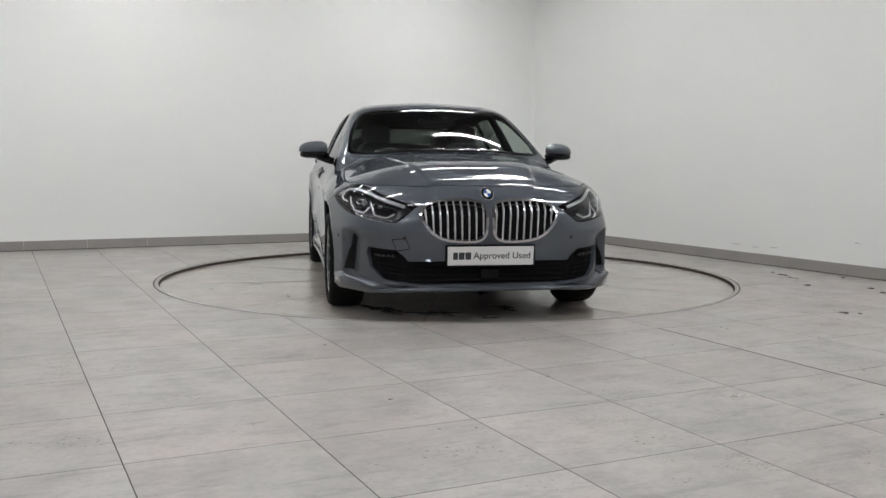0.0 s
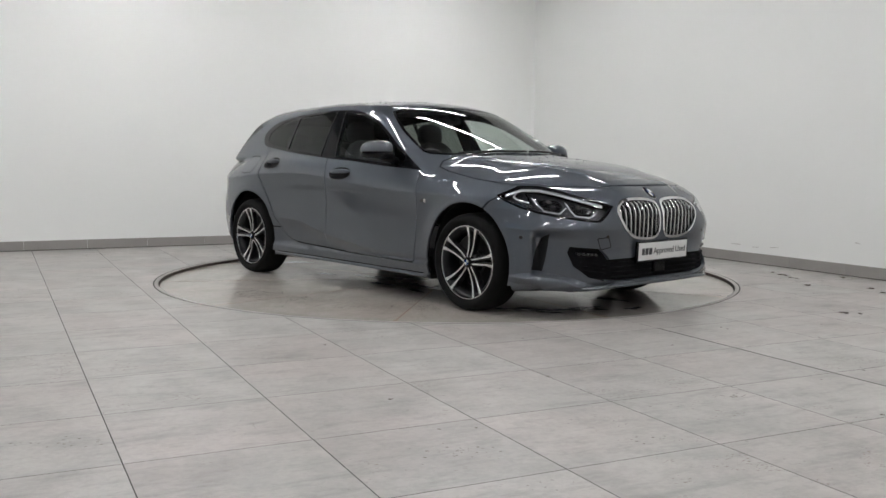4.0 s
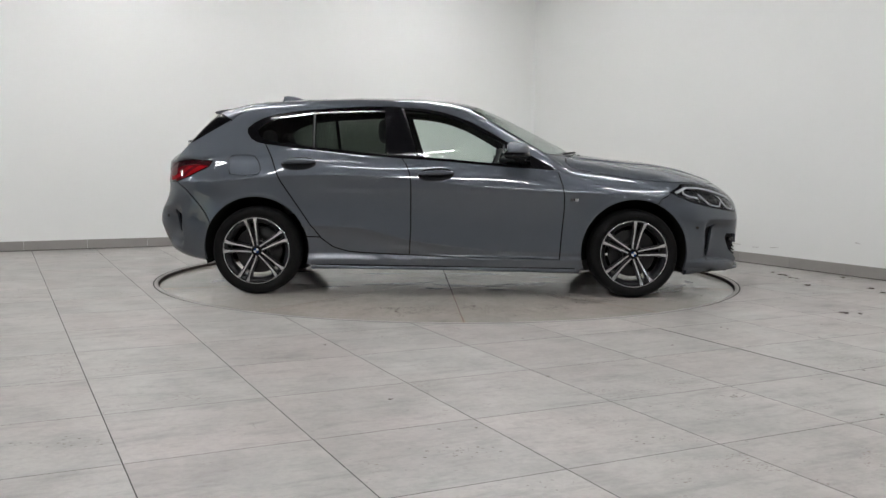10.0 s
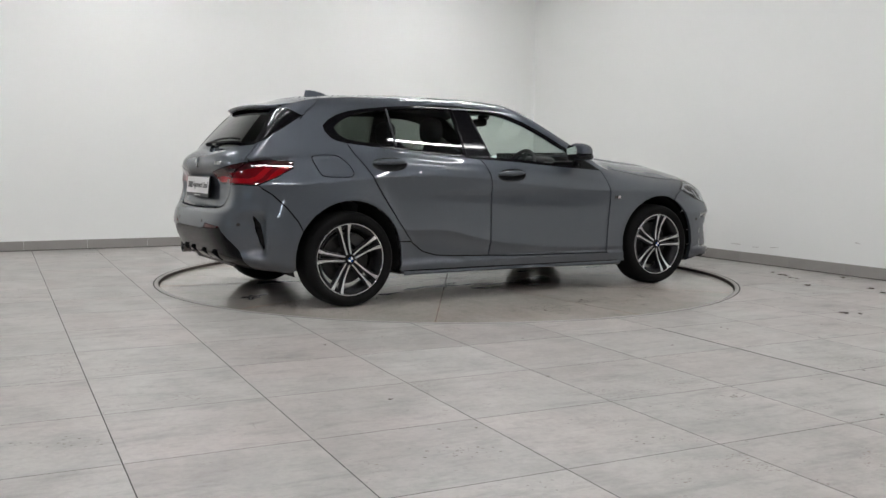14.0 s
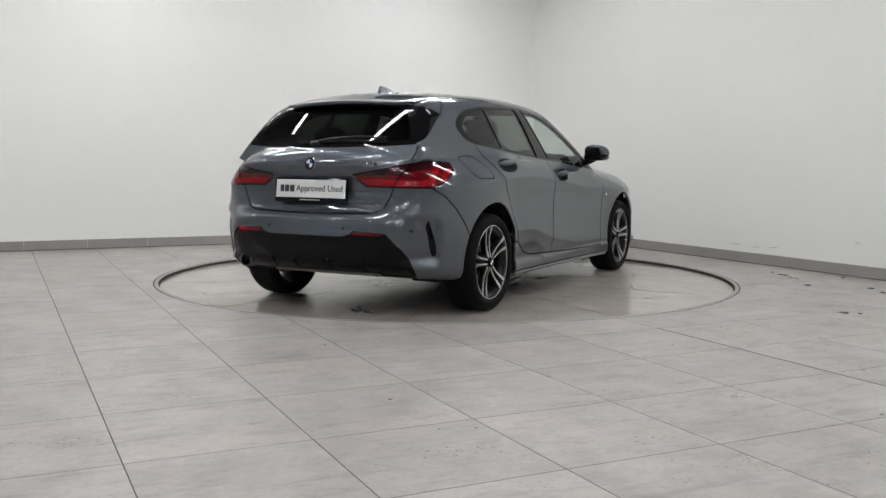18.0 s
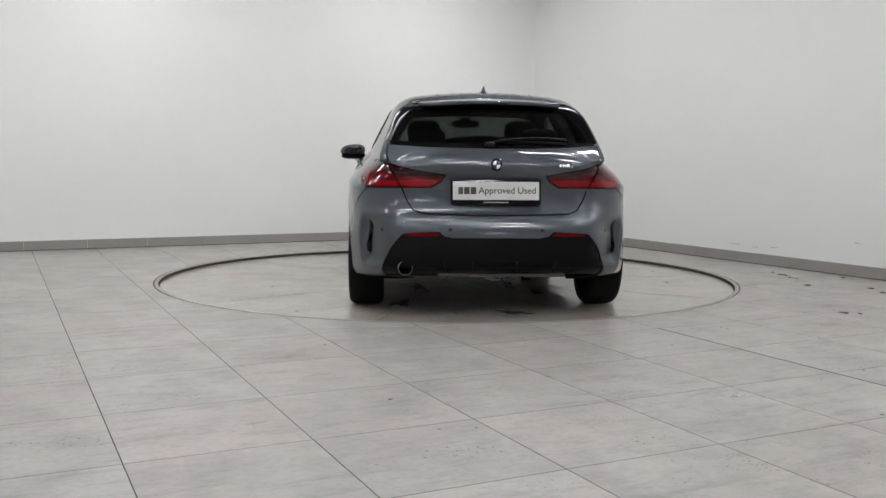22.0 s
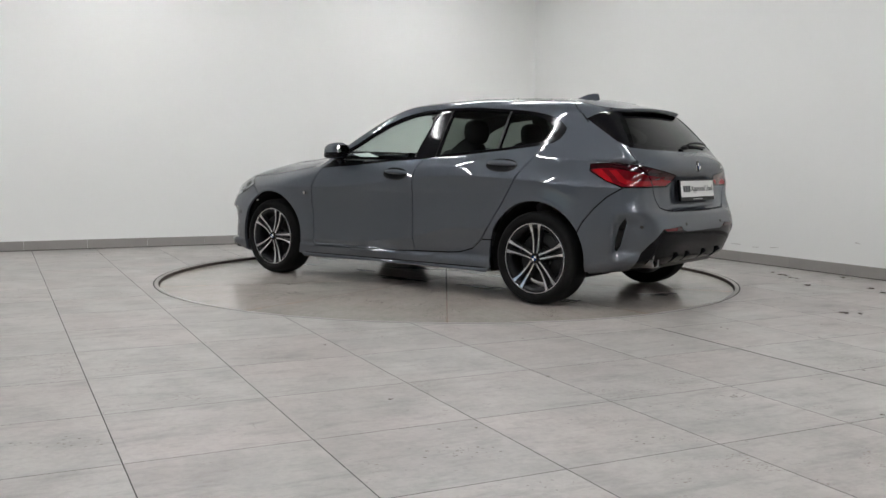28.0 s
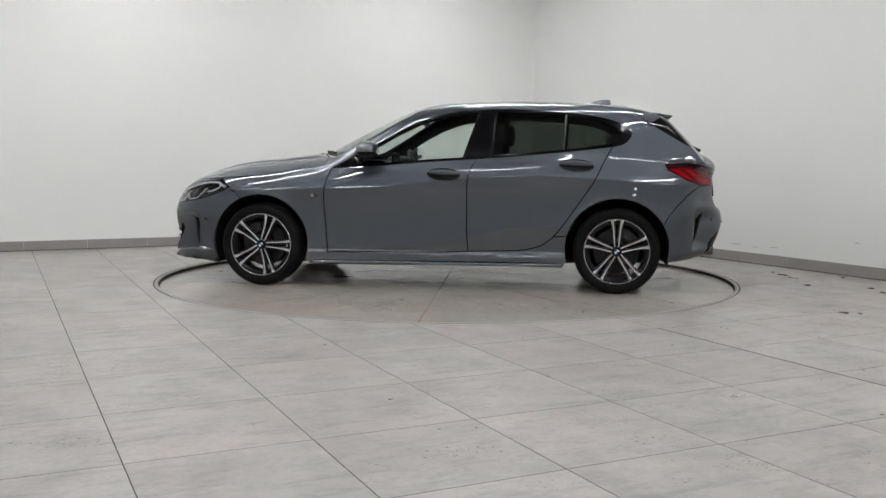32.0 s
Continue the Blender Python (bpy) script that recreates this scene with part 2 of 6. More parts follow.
def meet(O, V, near=0.0, far=2.6):
    """Where the rays O + k V leave the inside, k between near and far."""
    a, b = np.full(len(O), near), np.full(len(O), far)
    for _ in range(26):
        m = (a + b) / 2
        P = O + V * m[:, None]
        ins = field(P[:, 0], P[:, 1], P[:, 2]) < 0
        a, b = np.where(ins, m, a), np.where(ins, b, m)
    return O + V * a[:, None]


# ---- cutting the surface into panels ----
def grid_surface():
    """Points of the half surface (y >= 0): rows run along the car, columns from belly to roof."""
    z0, x0 = .62, 1.15
    O = [(x0, psi) for psi in np.linspace(89.9, 0, 104, endpoint=False)]
    O += [(x, 0) for x in np.linspace(x0, -x0, 108)]
    O += [(-x0, psi) for psi in np.linspace(0, -89.9, 96)[1:]]
    level = np.array([(x, 0, z0) for x, psi in O])
    ways = np.array([(math.sin(radians(psi)), math.cos(radians(psi)), 0) for x, psi in O])
    out = meet(level, ways)
    reach = np.linalg.norm(out - level, axis=1)
    # one row of points lies on the shoulder crease, one on the lower door crease
    high = np.degrees(np.arctan((crease_z(out[:, 0]) - z0) / reach))
    low = np.degrees(np.arctan((low_z(out[:, 0]) - z0) / reach))
    th = np.radians([np.concatenate([np.linspace(-90, -50, 20, endpoint=False), np.linspace(-50, -26, 22, endpoint=False), np.linspace(-26, lo, 12, endpoint=False),
                                     np.linspace(lo, hi, 32, endpoint=False), np.linspace(hi, 40, 36, endpoint=False), np.linspace(40, 90, 36)]) for lo, hi in zip(low, high)])
    eyes, ways = [], []
    for (x, psi), row in zip(O, th):
        c, s = math.cos(radians(psi)), math.sin(radians(psi))
        for a in row:
            eyes.append((x, 0, z0))
            ways.append((s, c * math.cos(a), c * math.sin(a)))
    P = meet(np.array(eyes), np.array(ways)).reshape(*th.shape, 3)
    P[:, 0, 1] = 0
    P[:, -1, 1] = 0
    return P


AXIS = 1.0


def chart(P, kind):
    """Flat coordinates of surface points: side (x, z), top (x, y), front (y, z), nose and tail (degrees round a corner post, z)."""
    x, y, z = P[..., 0], P[..., 1], P[..., 2]
    if kind == "side":
        return np.stack([x, z], -1)
    if kind == "top":
        return np.stack([x, y], -1)
    if kind in ("front", "back"):
        return np.stack([y, z], -1)
    if kind == "nose":
        return np.stack([np.degrees(np.arctan2(y, x - AXIS)) / 55, z], -1)
    return np.stack([np.degrees(np.arctan2(y, -x - AXIS)) / 55, z], -1)


def allowed(P, N, kind):
    x = P[..., 0]
    if kind == "side":
        return N[..., 1] > .12
    if kind == "top":
        return N[..., 2] > .1
    if kind == "front":
        return (x > 1.0) & (N[..., 0] > .05)
    if kind == "back":
        return (x < -1.2) & (N[..., 0] < -.05)
    return x > 1.02 if kind == "nose" else x < -1.02


def plane_of(a, b, kind):
    """The cutting plane over the chart's edge a-b: a point and the normal, which points to the left of a-b."""
    (u, v), (p, q) = a, b
    if kind == "side":
        return (u, 0, v), (-(q - v), 0, p - u)
    if kind == "top":
        return (u, v, 0), (-(q - v), p - u, 0)
    if kind in ("front", "back"):
        return (0, u, v), (0, -(q - v), p - u)
    m = radians((u + p) / 2 * 55)
    r, s = 1.12, (1 if kind == "nose" else -1)
    d, t = (s * math.cos(m), math.sin(m)), (-s * math.sin(m), math.cos(m))
    e1, e2 = r * math.tan(radians(u * 55) - m), r * math.tan(radians(p * 55) - m)
    n = (-(q - v), e2 - e1)
    return (s * AXIS + d[0] * r + t[0] * e1, d[1] * r + t[1] * e1, v), (t[0] * n[0], t[1] * n[0], n[1])


def split(poly, co, no, eps=2e-5):
    d = [(v[0] - co[0]) * no[0] + (v[1] - co[1]) * no[1] + (v[2] - co[2]) * no[2] for v in poly]
    if min(d) > -eps or max(d) < eps:
        return [poly]
    A, B = [], []
    for i, v in enumerate(poly):
        w, dv, dw = poly[(i + 1) % len(poly)], d[i], d[(i + 1) % len(poly)]
        if dv >= -eps:
            A.append(v)
        if dv <= eps:
            B.append(v)
        if (dv > eps and dw < -eps) or (dv < -eps and dw > eps):
            k = dv / (dv - dw)
            c = tuple(v[j] + (w[j] - v[j]) * k for j in range(3))
            A.append(c)
            B.append(c)
    return [f for f in (A, B) if len(f) > 2]


def inside(pts, poly):
    poly = np.asarray(poly)
    x, y = pts[:, 0], pts[:, 1]
    res = np.zeros(len(pts), bool)
    for (a, b), (c, d) in zip(poly, np.roll(poly, -1, 0)):
        hit = (b > y) != (d > y)
        res ^= hit & (x < (c - a) * (y - b) / ((d - b) if d != b else 1e-12) + a)
    return res


def near_line(pts, line):
    best = np.full(len(pts), 9.0)
    for a, b in zip(np.asarray(line)[:-1], np.asarray(line)[1:]):
        ab = b - a
        k = np.clip(((pts - a) @ ab) / max(ab @ ab, 1e-12), 0, 1)
        best = np.minimum(best, np.linalg.norm(pts - (a + k[:, None] * ab), axis=1))
    return best


def shrunk(poly, d):
    """The polygon with its sides moved in by d (out, if negative)."""
    P = np.asarray(poly, float)
    area = np.sum(P[:, 0] * np.roll(P[:, 1], -1) - np.roll(P[:, 0], -1) * P[:, 1])
    d = d if area > 0 else -d
    e = np.roll(P, -1, 0) - P
    n = np.stack([-e[:, 1], e[:, 0]], -1) / np.maximum(np.linalg.norm(e, axis=1, keepdims=True), 1e-9)
    m = n + np.roll(n, 1, 0)
    m /= np.maximum((m * m).sum(1, keepdims=True), .5) / 2
    return P + m * d


def rounded(poly, n=2, closed=True):
    """Corner cutting: a smoother outline."""
    P = np.asarray(poly, float)
    for _ in range(n):
        if closed:
            Q = np.roll(P, -1, 0)
            P = np.stack([.75 * P + .25 * Q, .25 * P + .75 * Q], 1).reshape(-1, 2)
        else:
            A, B = P[:-1], P[1:]
            P = np.concatenate([P[:1], np.stack([.75 * A + .25 * B, .25 * A + .75 * B], 1).reshape(-1, 2)[1:-1], P[-1:]])
    return P


class Shell:
    """The half surface as cells, each a list of small polygons; cuts, then sorts them into panels."""
    def __init__(self):
        G = grid_surface()
        a, b, c, d = G[:-1, :-1], G[1:, :-1], G[1:, 1:], G[:-1, 1:]
        self.cells = np.stack([a, b, c, d], 2).reshape(-1, 4, 3)
        self.mid = self.cells.mean(1)
        self.nor = surface_normal(self.mid)
        self.polys = [[[tuple(v) for v in q]] for q in self.cells.tolist()]
        self.boxes = {}

    def box(self, kind):
        if kind not in self.boxes:
            C = chart(self.cells, kind)
            self.boxes[kind] = (C.min(1), C.max(1), allowed(self.mid, self.nor, kind))
        return self.boxes[kind]

    def cut(self, kind, pts, closed=True):
        lo, hi, ok = self.box(kind)
        pts = [tuple(q) for q in pts]
        for a, b in zip(pts, pts[1:] + pts[:1] if closed else pts[1:]):
            n = max(1, int(math.hypot(a[0] - b[0], a[1] - b[1]) / .12)) if kind in ("nose", "tail") else 1
            for i in range(n):
                s = (a[0] + (b[0] - a[0]) * i / n, a[1] + (b[1] - a[1]) * i / n)
                e = (a[0] + (b[0] - a[0]) * (i + 1) / n, a[1] + (b[1] - a[1]) * (i + 1) / n)
                m = .001
                sel = ok & (hi[:, 0] > min(s[0], e[0]) - m) & (lo[:, 0] < max(s[0], e[0]) + m) & (hi[:, 1] > min(s[1], e[1]) - m) & (lo[:, 1] < max(s[1], e[1]) + m)
                co, no = plane_of(s, e, kind)
                for k in np.nonzero(sel)[0]:
                    self.polys[k] = [f for q in self.polys[k] for f in split(q, co, no)]

    def gap(self, kind, line, w, closed=False):
        L = np.asarray(line, float)
        if closed:
            self.cut(kind, shrunk(L, w / 2))
            self.cut(kind, shrunk(L, -w / 2))
            return
        e = np.diff(L, axis=0)
        n = np.stack([-e[:, 1], e[:, 0]], -1) / np.linalg.norm(e, axis=1, keepdims=True)
        n = np.concatenate([n[:1], (n[1:] + n[:-1]) / 2, n[-1:]])
        n /= np.linalg.norm(n, axis=1, keepdims=True)
        self.cut(kind, L + n * w / 2, False)
        self.cut(kind, L - n * w / 2, False)

    def finish(self):
        self.flat = [f for q in self.polys for f in q]
        self.c = np.array([np.mean(f, 0) for f in self.flat])
        self.n = surface_normal(self.c)
        self.label = np.full(len(self.flat), "", dtype=object)

    def take(self, name, mask):
        m = mask & (self.label == "")
        self.label[m] = name

    def within(self, kind, poly):
        return allowed(self.c, self.n, kind) & inside(chart(self.c, kind), poly)

    def along(self, kind, line, w, closed=False):
        line = list(map(tuple, line))
        return allowed(self.c, self.n, kind) & (near_line(chart(self.c, kind), line + line[:1] if closed else line) < w / 2 * 1.02)

    def panel(self, names, mirror, name, material, parent, label="", depth=.012, push=0.0, both=False, smooth=None):
        """One mesh from all the pieces with these labels, its rims turned in by depth."""
        names = names if isinstance(names, (tuple, list)) else (names,)
        idx = [i for i in range(len(self.flat)) if self.label[i] in names]
        key, V, F = {}, [], []
        for i in idx:
            f = []
            for v in self.flat[i]:
                k = (round(v[0] * 20000), round(v[1] * 20000), round(v[2] * 20000))
                if k not in key:
                    key[k] = len(V)
                    V.append(v)
                if not f or f[-1] != key[k]:
                    f.append(key[k])
            if len(f) > 1 and f[0] == f[-1]:
                f.pop()
            if len(set(f)) > 2:
                F.append(f)
        if not F:
            return None
        V = np.array(V)
        N = surface_normal(V)
        V = V - N * push
        count = {}
        for f in F:
            for a, b in zip(f, f[1:] + f[:1]):
                count[(a, b)] = count.get((a, b), 0) + 1
        rim = [(a, b) for (a, b) in count if (b, a) not in count]
        out_v, out_n, out_f = [V], [N], list(F)
        if depth:
            base = len(V)
            used = sorted({v for e in rim for v in e})
            top = {v: base + j for j, v in enumerate(used)}
            low = {v: base + len(used) + j for j, v in enumerate(used)}
            dirs = np.zeros((len(V), 3))
            for a, b in rim:
                e = np.cross(V[b] - V[a], N[a])
                L = np.linalg.norm(e)
                if L > 0:
                    dirs[a] += e / L
                    dirs[b] += e / L
            dirs /= np.maximum(np.linalg.norm(dirs, axis=1, keepdims=True), 1e-9)
            out_v += [V[used], V[used] - N[used] * depth]
            out_n += [dirs[used], dirs[used]]
            on_plane = lambda v: abs(V[v][1]) < 1e-4
            out_f += [[top[b], top[a], low[a], low[b]] for a, b in rim if not (on_plane(a) and on_plane(b))]
        VV, NN = np.concatenate(out_v), np.concatenate(out_n)
        FF = out_f
        if mirror or both:
            M = np.array([1, -1, 1])
            if both:
                FF = FF + [[v + len(VV) for v in reversed(f)] for f in FF]
                VV, NN = np.concatenate([VV, VV * M]), np.concatenate([NN, NN * M])
            else:
                VV, NN, FF = VV * M, NN * M, [list(reversed(f)) for f in FF]
        me = bpy.data.meshes.new(name)
        me.from_pydata(VV.tolist(), [], FF)
        me.polygons.foreach_set("use_smooth", [True] * len(me.polygons))
        me.materials.append(material)
        me.update()
        me.normals_split_custom_set_from_vertices(NN.tolist())
        ob = new(name, me)
        ob.parent = parent
        if label:
            tagged(ob, label)
        return ob


# ---- the room ----
CORNER = Vector((1.152, 5.451, 0))
LEFT, RIGHT = radians(26.78 + 180), radians(-62.29)
TILE, TURN = .60205, radians(25.944)
TABLE = Vector((.0297, 1.0348, 0))
RING, RING_IN, SINK = 2.301, 2.262, -.025
HIGH = 3.42


def wall(name, start, angle, length, mat, high=HIGH, holes=(), side=1):
    """A wall 0.2 m thick on the far side of its line, with holes (from, to, sill, head) through it."""
    bm = bmesh.new()
    cuts = sorted({0, length, *[h for q in holes for h in q[:2]]})
    for a, b in zip(cuts[:-1], cuts[1:]):
        hole = [q for q in holes if q[0] <= a and b <= q[1]]
        spans = [(0, high)] if not hole else [(0, hole[0][2]), (hole[0][3], high)]
        for lo, hi in spans:
            if hi - lo > .01:
                box(bm, a, b, 0 if side > 0 else -.2, .2 if side > 0 else 0, lo, hi)
    ob = part(name, bm, mat)
    ob.matrix_world = Matrix.Translation(start) @ Matrix.Rotation(angle, 4, "Z")
    return tagged(ob, kind="structure")


L_LEN, R_LEN = 12.0, 16.5
wall("wall_north", CORNER, LEFT, L_LEN, M_WALL, side=-1)
wall("wall_east", CORNER, RIGHT, R_LEN, M_WALL, side=1)
far_left = CORNER + Vector((math.cos(LEFT), math.sin(LEFT), 0)) * L_LEN
far_right = CORNER + Vector((math.cos(RIGHT), math.sin(RIGHT), 0)) * R_LEN
west = wall("wall_west", far_left, RIGHT, R_LEN, M_BACK, side=-1, holes=((4.6, 7.0, 0, 2.5),))
far_back = far_left + Vector((math.cos(RIGHT), math.sin(RIGHT), 0)) * R_LEN
south = wall("wall_south", far_right, LEFT - radians(.5), 12.4, M_BACK, side=1, holes=((7.08, 7.52, 1.15, 1.75),))
bm = bmesh.new()
box(bm, 6.7, 7.9, .4, .42, .8, 2.1)
ob = tagged(part("backdrop", bm, material("bright_cloudy_sky", (.80, .89, 1.0), .9, glow=9.0)), kind="structure")
ob.matrix_world = Matrix.Translation(far_right) @ Matrix.Rotation(LEFT - radians(.5), 4, "Z")

bm = bmesh.new()
mid = (CORNER + far_back) / 2
box(bm, -11, 11, -11, 11, HIGH, HIGH + .15, Matrix.Translation((mid.x, mid.y, 0)) @ Matrix.Rotation(TURN, 4, "Z"))
tagged(part("ceiling", bm, M_CEIL), kind="structure")

# the yard outside the gateway, and the sheet under the tiles
bm = bmesh.new()
box(bm, -60, 60, -60, 60, -.3, -.12)
tagged(part("ground", bm, M_ASPHALT), kind="structure")

floor = tagged(new("floor"), "light grey stoneware tile floor with dark joints and scuffs", kind="structure")
bm = bmesh.new()
n = 72
ring = [bm.verts.new((TABLE.x + RING * math.cos(2 * math.pi * i / n), TABLE.y + RING * math.sin(2 * math.pi * i / n), -.0003)) for i in range(n)]
out = [bm.verts.new((TABLE.x + 16 * math.cos(2 * math.pi * i / n), TABLE.y + 16 * math.sin(2 * math.pi * i / n), -.0003)) for i in range(n)]
for i in range(n):
    bm.faces.new((ring[i], out[i], out[(i + 1) % n], ring[(i + 1) % n]))
part("grout", bm, M_GROUT, floor)


# ---- floor tiles ----
TX, TY = -.96698, -3.76995
GAP = .0021


def tile_place(i, j):
    c, s = math.cos(TURN), math.sin(TURN)
    return Vector((TX + TILE * (i * c - j * s), TY + TILE * (i * s + j * c), 0))


def tile_mesh():
    bm = bmesh.new()
    box(bm, GAP, TILE - GAP, GAP, TILE - GAP, -.012, 0)
    me = bpy.data.meshes.new("tile")
    bm.to_mesh(me)
    bm.free()
    me.materials.append(M_TILE)
    return me


def cut_tile(i, j):
    """A tile with the turntable's circle taken out of it."""
    inv = (Matrix.Translation(tile_place(i, j)) @ Matrix.Rotation(TURN, 4, "Z")).inverted()
    c = inv @ TABLE
    n, cell = 10, (TILE - 2 * GAP) / 10
    polys = []
    for a in range(n):
        for b in range(n):
            x, y = GAP + a * cell, GAP + b * cell
            polys.append([(x, y, 0), (x + cell, y, 0), (x + cell, y + cell, 0), (x, y + cell, 0)])
    for k in range(180):
        a = 2 * math.pi * (k + .5) / 180
        q = (c.x + RING * math.cos(a), c.y + RING * math.sin(a))
        if not (-.1 < q[0] < TILE + .1 and -.1 < q[1] < TILE + .1):
            continue
        new_polys = []
        for f in polys:
            mx, my = sum(v[0] for v in f) / len(f), sum(v[1] for v in f) / len(f)
            new_polys += split(f, (q[0], q[1], 0), (math.cos(a), math.sin(a), 0)) if math.hypot(mx - q[0], my - q[1]) < .12 else [f]
        polys = new_polys
    keep = [f for f in polys if math.hypot(sum(v[0] for v in f) / len(f) - c.x, sum(v[1] for v in f) / len(f) - c.y) > RING]
    if not keep:
        return None
    bm = bmesh.new()
    for f in keep:
        try:
            bm.faces.new([bm.verts.new(v) for v in f])
        except ValueError:
            pass
    bmesh.ops.remove_doubles(bm, verts=bm.verts, dist=.0002)
    rim = [e for e in bm.edges if e.is_boundary]
    made = bmesh.ops.extrude_edge_only(bm, edges=rim)["geom"]
    for v in made:
        if isinstance(v, bmesh.types.BMVert):
            v.co.z = -.012
    bmesh.ops.recalc_face_normals(bm, faces=bm.faces)
    me = bpy.data.meshes.new("tile")
    bm.to_mesh(me)
    bm.free()
    me.materials.append(M_TILE)
    return me


def lay_floor():
    whole, rest = tile_mesh(), []
    wl = (math.cos(LEFT), math.sin(LEFT))
    wr = (math.cos(RIGHT), math.sin(RIGHT))
    made = 0
    for i in range(-16, 13):
        for j in range(-9, 18):
            m = Matrix.Translation(tile_place(i, j)) @ Matrix.Rotation(TURN, 4, "Z")
            c = m @ Vector((TILE / 2, TILE / 2, 0))
            d = c - CORNER
            if d.x * wl[1] - d.y * wl[0] > .45 or d.x * wr[1] - d.y * wr[0] < -.45:
                continue
            r = (c - TABLE).length
            if r < RING - .43:
                continue
            me = whole
            if r < RING + .43:
                me = cut_tile(i, j)
                if me is None:
                    continue
            seen = abs(c.x) < .55 * (c.y + 6.5) + .6 and c.y > -4.6
            if seen and made < 300:
                made += 1
                ob = new("tile", me)
                ob.parent, ob.matrix_basis = floor, m
            else:
                rest.append((me, m))
    bm = bmesh.new()
    for me, m in rest:
        a = len(bm.verts)
        bm.from_mesh(me)
        bm.verts.ensure_lookup_table()
        bmesh.ops.transform(bm, matrix=m, verts=bm.verts[a:])
    tagged(part("more_tiles", bm, M_TILE, floor), kind="stuff")


# ---- skirting ----
def skirting(name, start, angle, length, side):
    top = tagged(new(name), "grey stoneware skirting along a white wall", kind="structure")
    top.matrix_world = Matrix.Translation(start) @ Matrix.Rotation(angle, 4, "Z")
    bm = bmesh.new()
    box(bm, .0015, .5985, min(0, .011 * side), max(0, .011 * side), .007, .099)
    bmesh.ops.bevel(bm, geom=[e for e in bm.edges if all(v.co.z > .09 for v in e.verts)], offset=.002, segments=2, affect="EDGES")
    me = bpy.data.meshes.new("skirting_tile")
    bm.to_mesh(me)
    bm.free()
    me.materials.append(M_SKIRT)
    for k in range(int(length / .6)):
        ob = new("skirting_tile", me)
        ob.parent, ob.location = top, (k * .6 + .012, 0, 0)
    bm = bmesh.new()
    box(bm, .012, int(length / .6) * .6 + .012, min(0, .0095 * side), max(0, .0095 * side), 0, .0085)
    part("grout", bm, M_GROUT, top, "dark joint under the skirting")


skirting("baseboard_north", CORNER, LEFT, 9.0, 1)
skirting("baseboard_east", CORNER, RIGHT, 10.2, -1)

# ---- ceiling battens ----
UX, UY = Vector((.895, .446, 0)), Vector((-.446, .895, 0))


def batten():
    ob = tagged(new("batten_light"), "white ceiling batten with a glowing tube diffuser", "ceiling light", "ceiling battens")
    bm = bmesh.new()
    box(bm, -.78, .78, -.034, .034, -.03, 0, bevel=.005)
    # side skirts added, unseen, to hold the tube's light off the upper wall
    for e in (-1, 1):
        box(bm, -.78, .78, e * .034 - .0015, e * .034 + .0015, -.056, -.012)
    part("housing", bm, M_HOUSE, ob)
    bm = bmesh.new()
    lathe(bm, [(.001, -.75), (.012, -.748), (.014, -.74), (.014, .74), (.012, .748), (.001, .75)], 12, pose(0, 0, -.046, 0, 0, 90), "Y")
    part("diffuser", bm, M_LAMP, ob, smooth=True)
    return ob


first = batten()
places = [(u, v) for u in (1.65, -1.5, -4.7) for v in (3.05, 1.8, 0.0, -1.75, -3.5, -5.3, -7.1)]
for k, (u, v) in enumerate(places):
    q = UX * u + UY * v
    m = Matrix.Translation((q.x, q.y, HIGH)) @ Matrix.Rotation(radians(26.5), 4, "Z")
    if k == 0:
        first.matrix_basis = m
    else:
        copy_thing(first, m)

# ---- the turntable ----
bm = bmesh.new()
lathe(bm, [(RING_IN, -.004), (RING_IN + .002, 0), (RING - .013, .0005), (RING - .010, -.001), (RING - .010, -.03)], 180, Matrix.Translation(TABLE), "Z")
edge_ring = tagged(part("edge_ring", bm, M_STEEL, smooth=True), "worn steel edge ring let into the floor round the turntable", kind="structure")
bm = bmesh.new()
lathe(bm, [(RING_IN, -.09), (RING_IN, -.004)], 180, Matrix.Translation(TABLE), "Z")
part("ring_joint", lathe(bmesh.new(), [(RING - .0098, -.0005), (RING, -.0005)], 180, Matrix.Translation(TABLE), "Z"), M_GROUT, edge_ring, "dark joint between the ring and the tiles")
part("ring_wall", bm, M_RUST, edge_ring, "rusty inner face of the ring", smooth=True)
bm = bmesh.new()
bmesh.ops.create_circle(bm, cap_ends=True, segments=96, radius=RING + .05, matrix=Matrix.Translation((TABLE.x, TABLE.y, -.09)))
tagged(part("pit_floor", bm, M_DARK), kind="structure")

turntable = tagged(new("turntable"), "round floor turntable of ten wedge plates with radial joints", "turntable")
turntable.location = (TABLE.x, TABLE.y, SINK)
bm = bmesh.new()
lathe(bm, [(.01, -.006), (2.251, -.006), (2.251, -.03), (.01, -.03)], 180, None, "Z")
part("base_disc", bm, M_RUST, turntable)
R_TAB = 2.254
bm = bmesh.new()
half = radians(18)
outline = [(.02, 0)] + [(R_TAB * math.cos(a), R_TAB * math.sin(a)) for a in np.linspace(-half + .0013, half - .0013, 25)]
prism(bm, outline, -.012, 0, lambda u, v, d: Vector((u, v, d)))
me = bpy.data.meshes.new("wedge_plate")
bm.to_mesh(me)
bm.free()
me.materials.append(M_TABLE)
for k in range(10):
    ob = new("wedge_plate", me)
    ob.parent, ob.rotation_euler = turntable, (0, 0, radians(-86.5 + 18 + 36 * k))


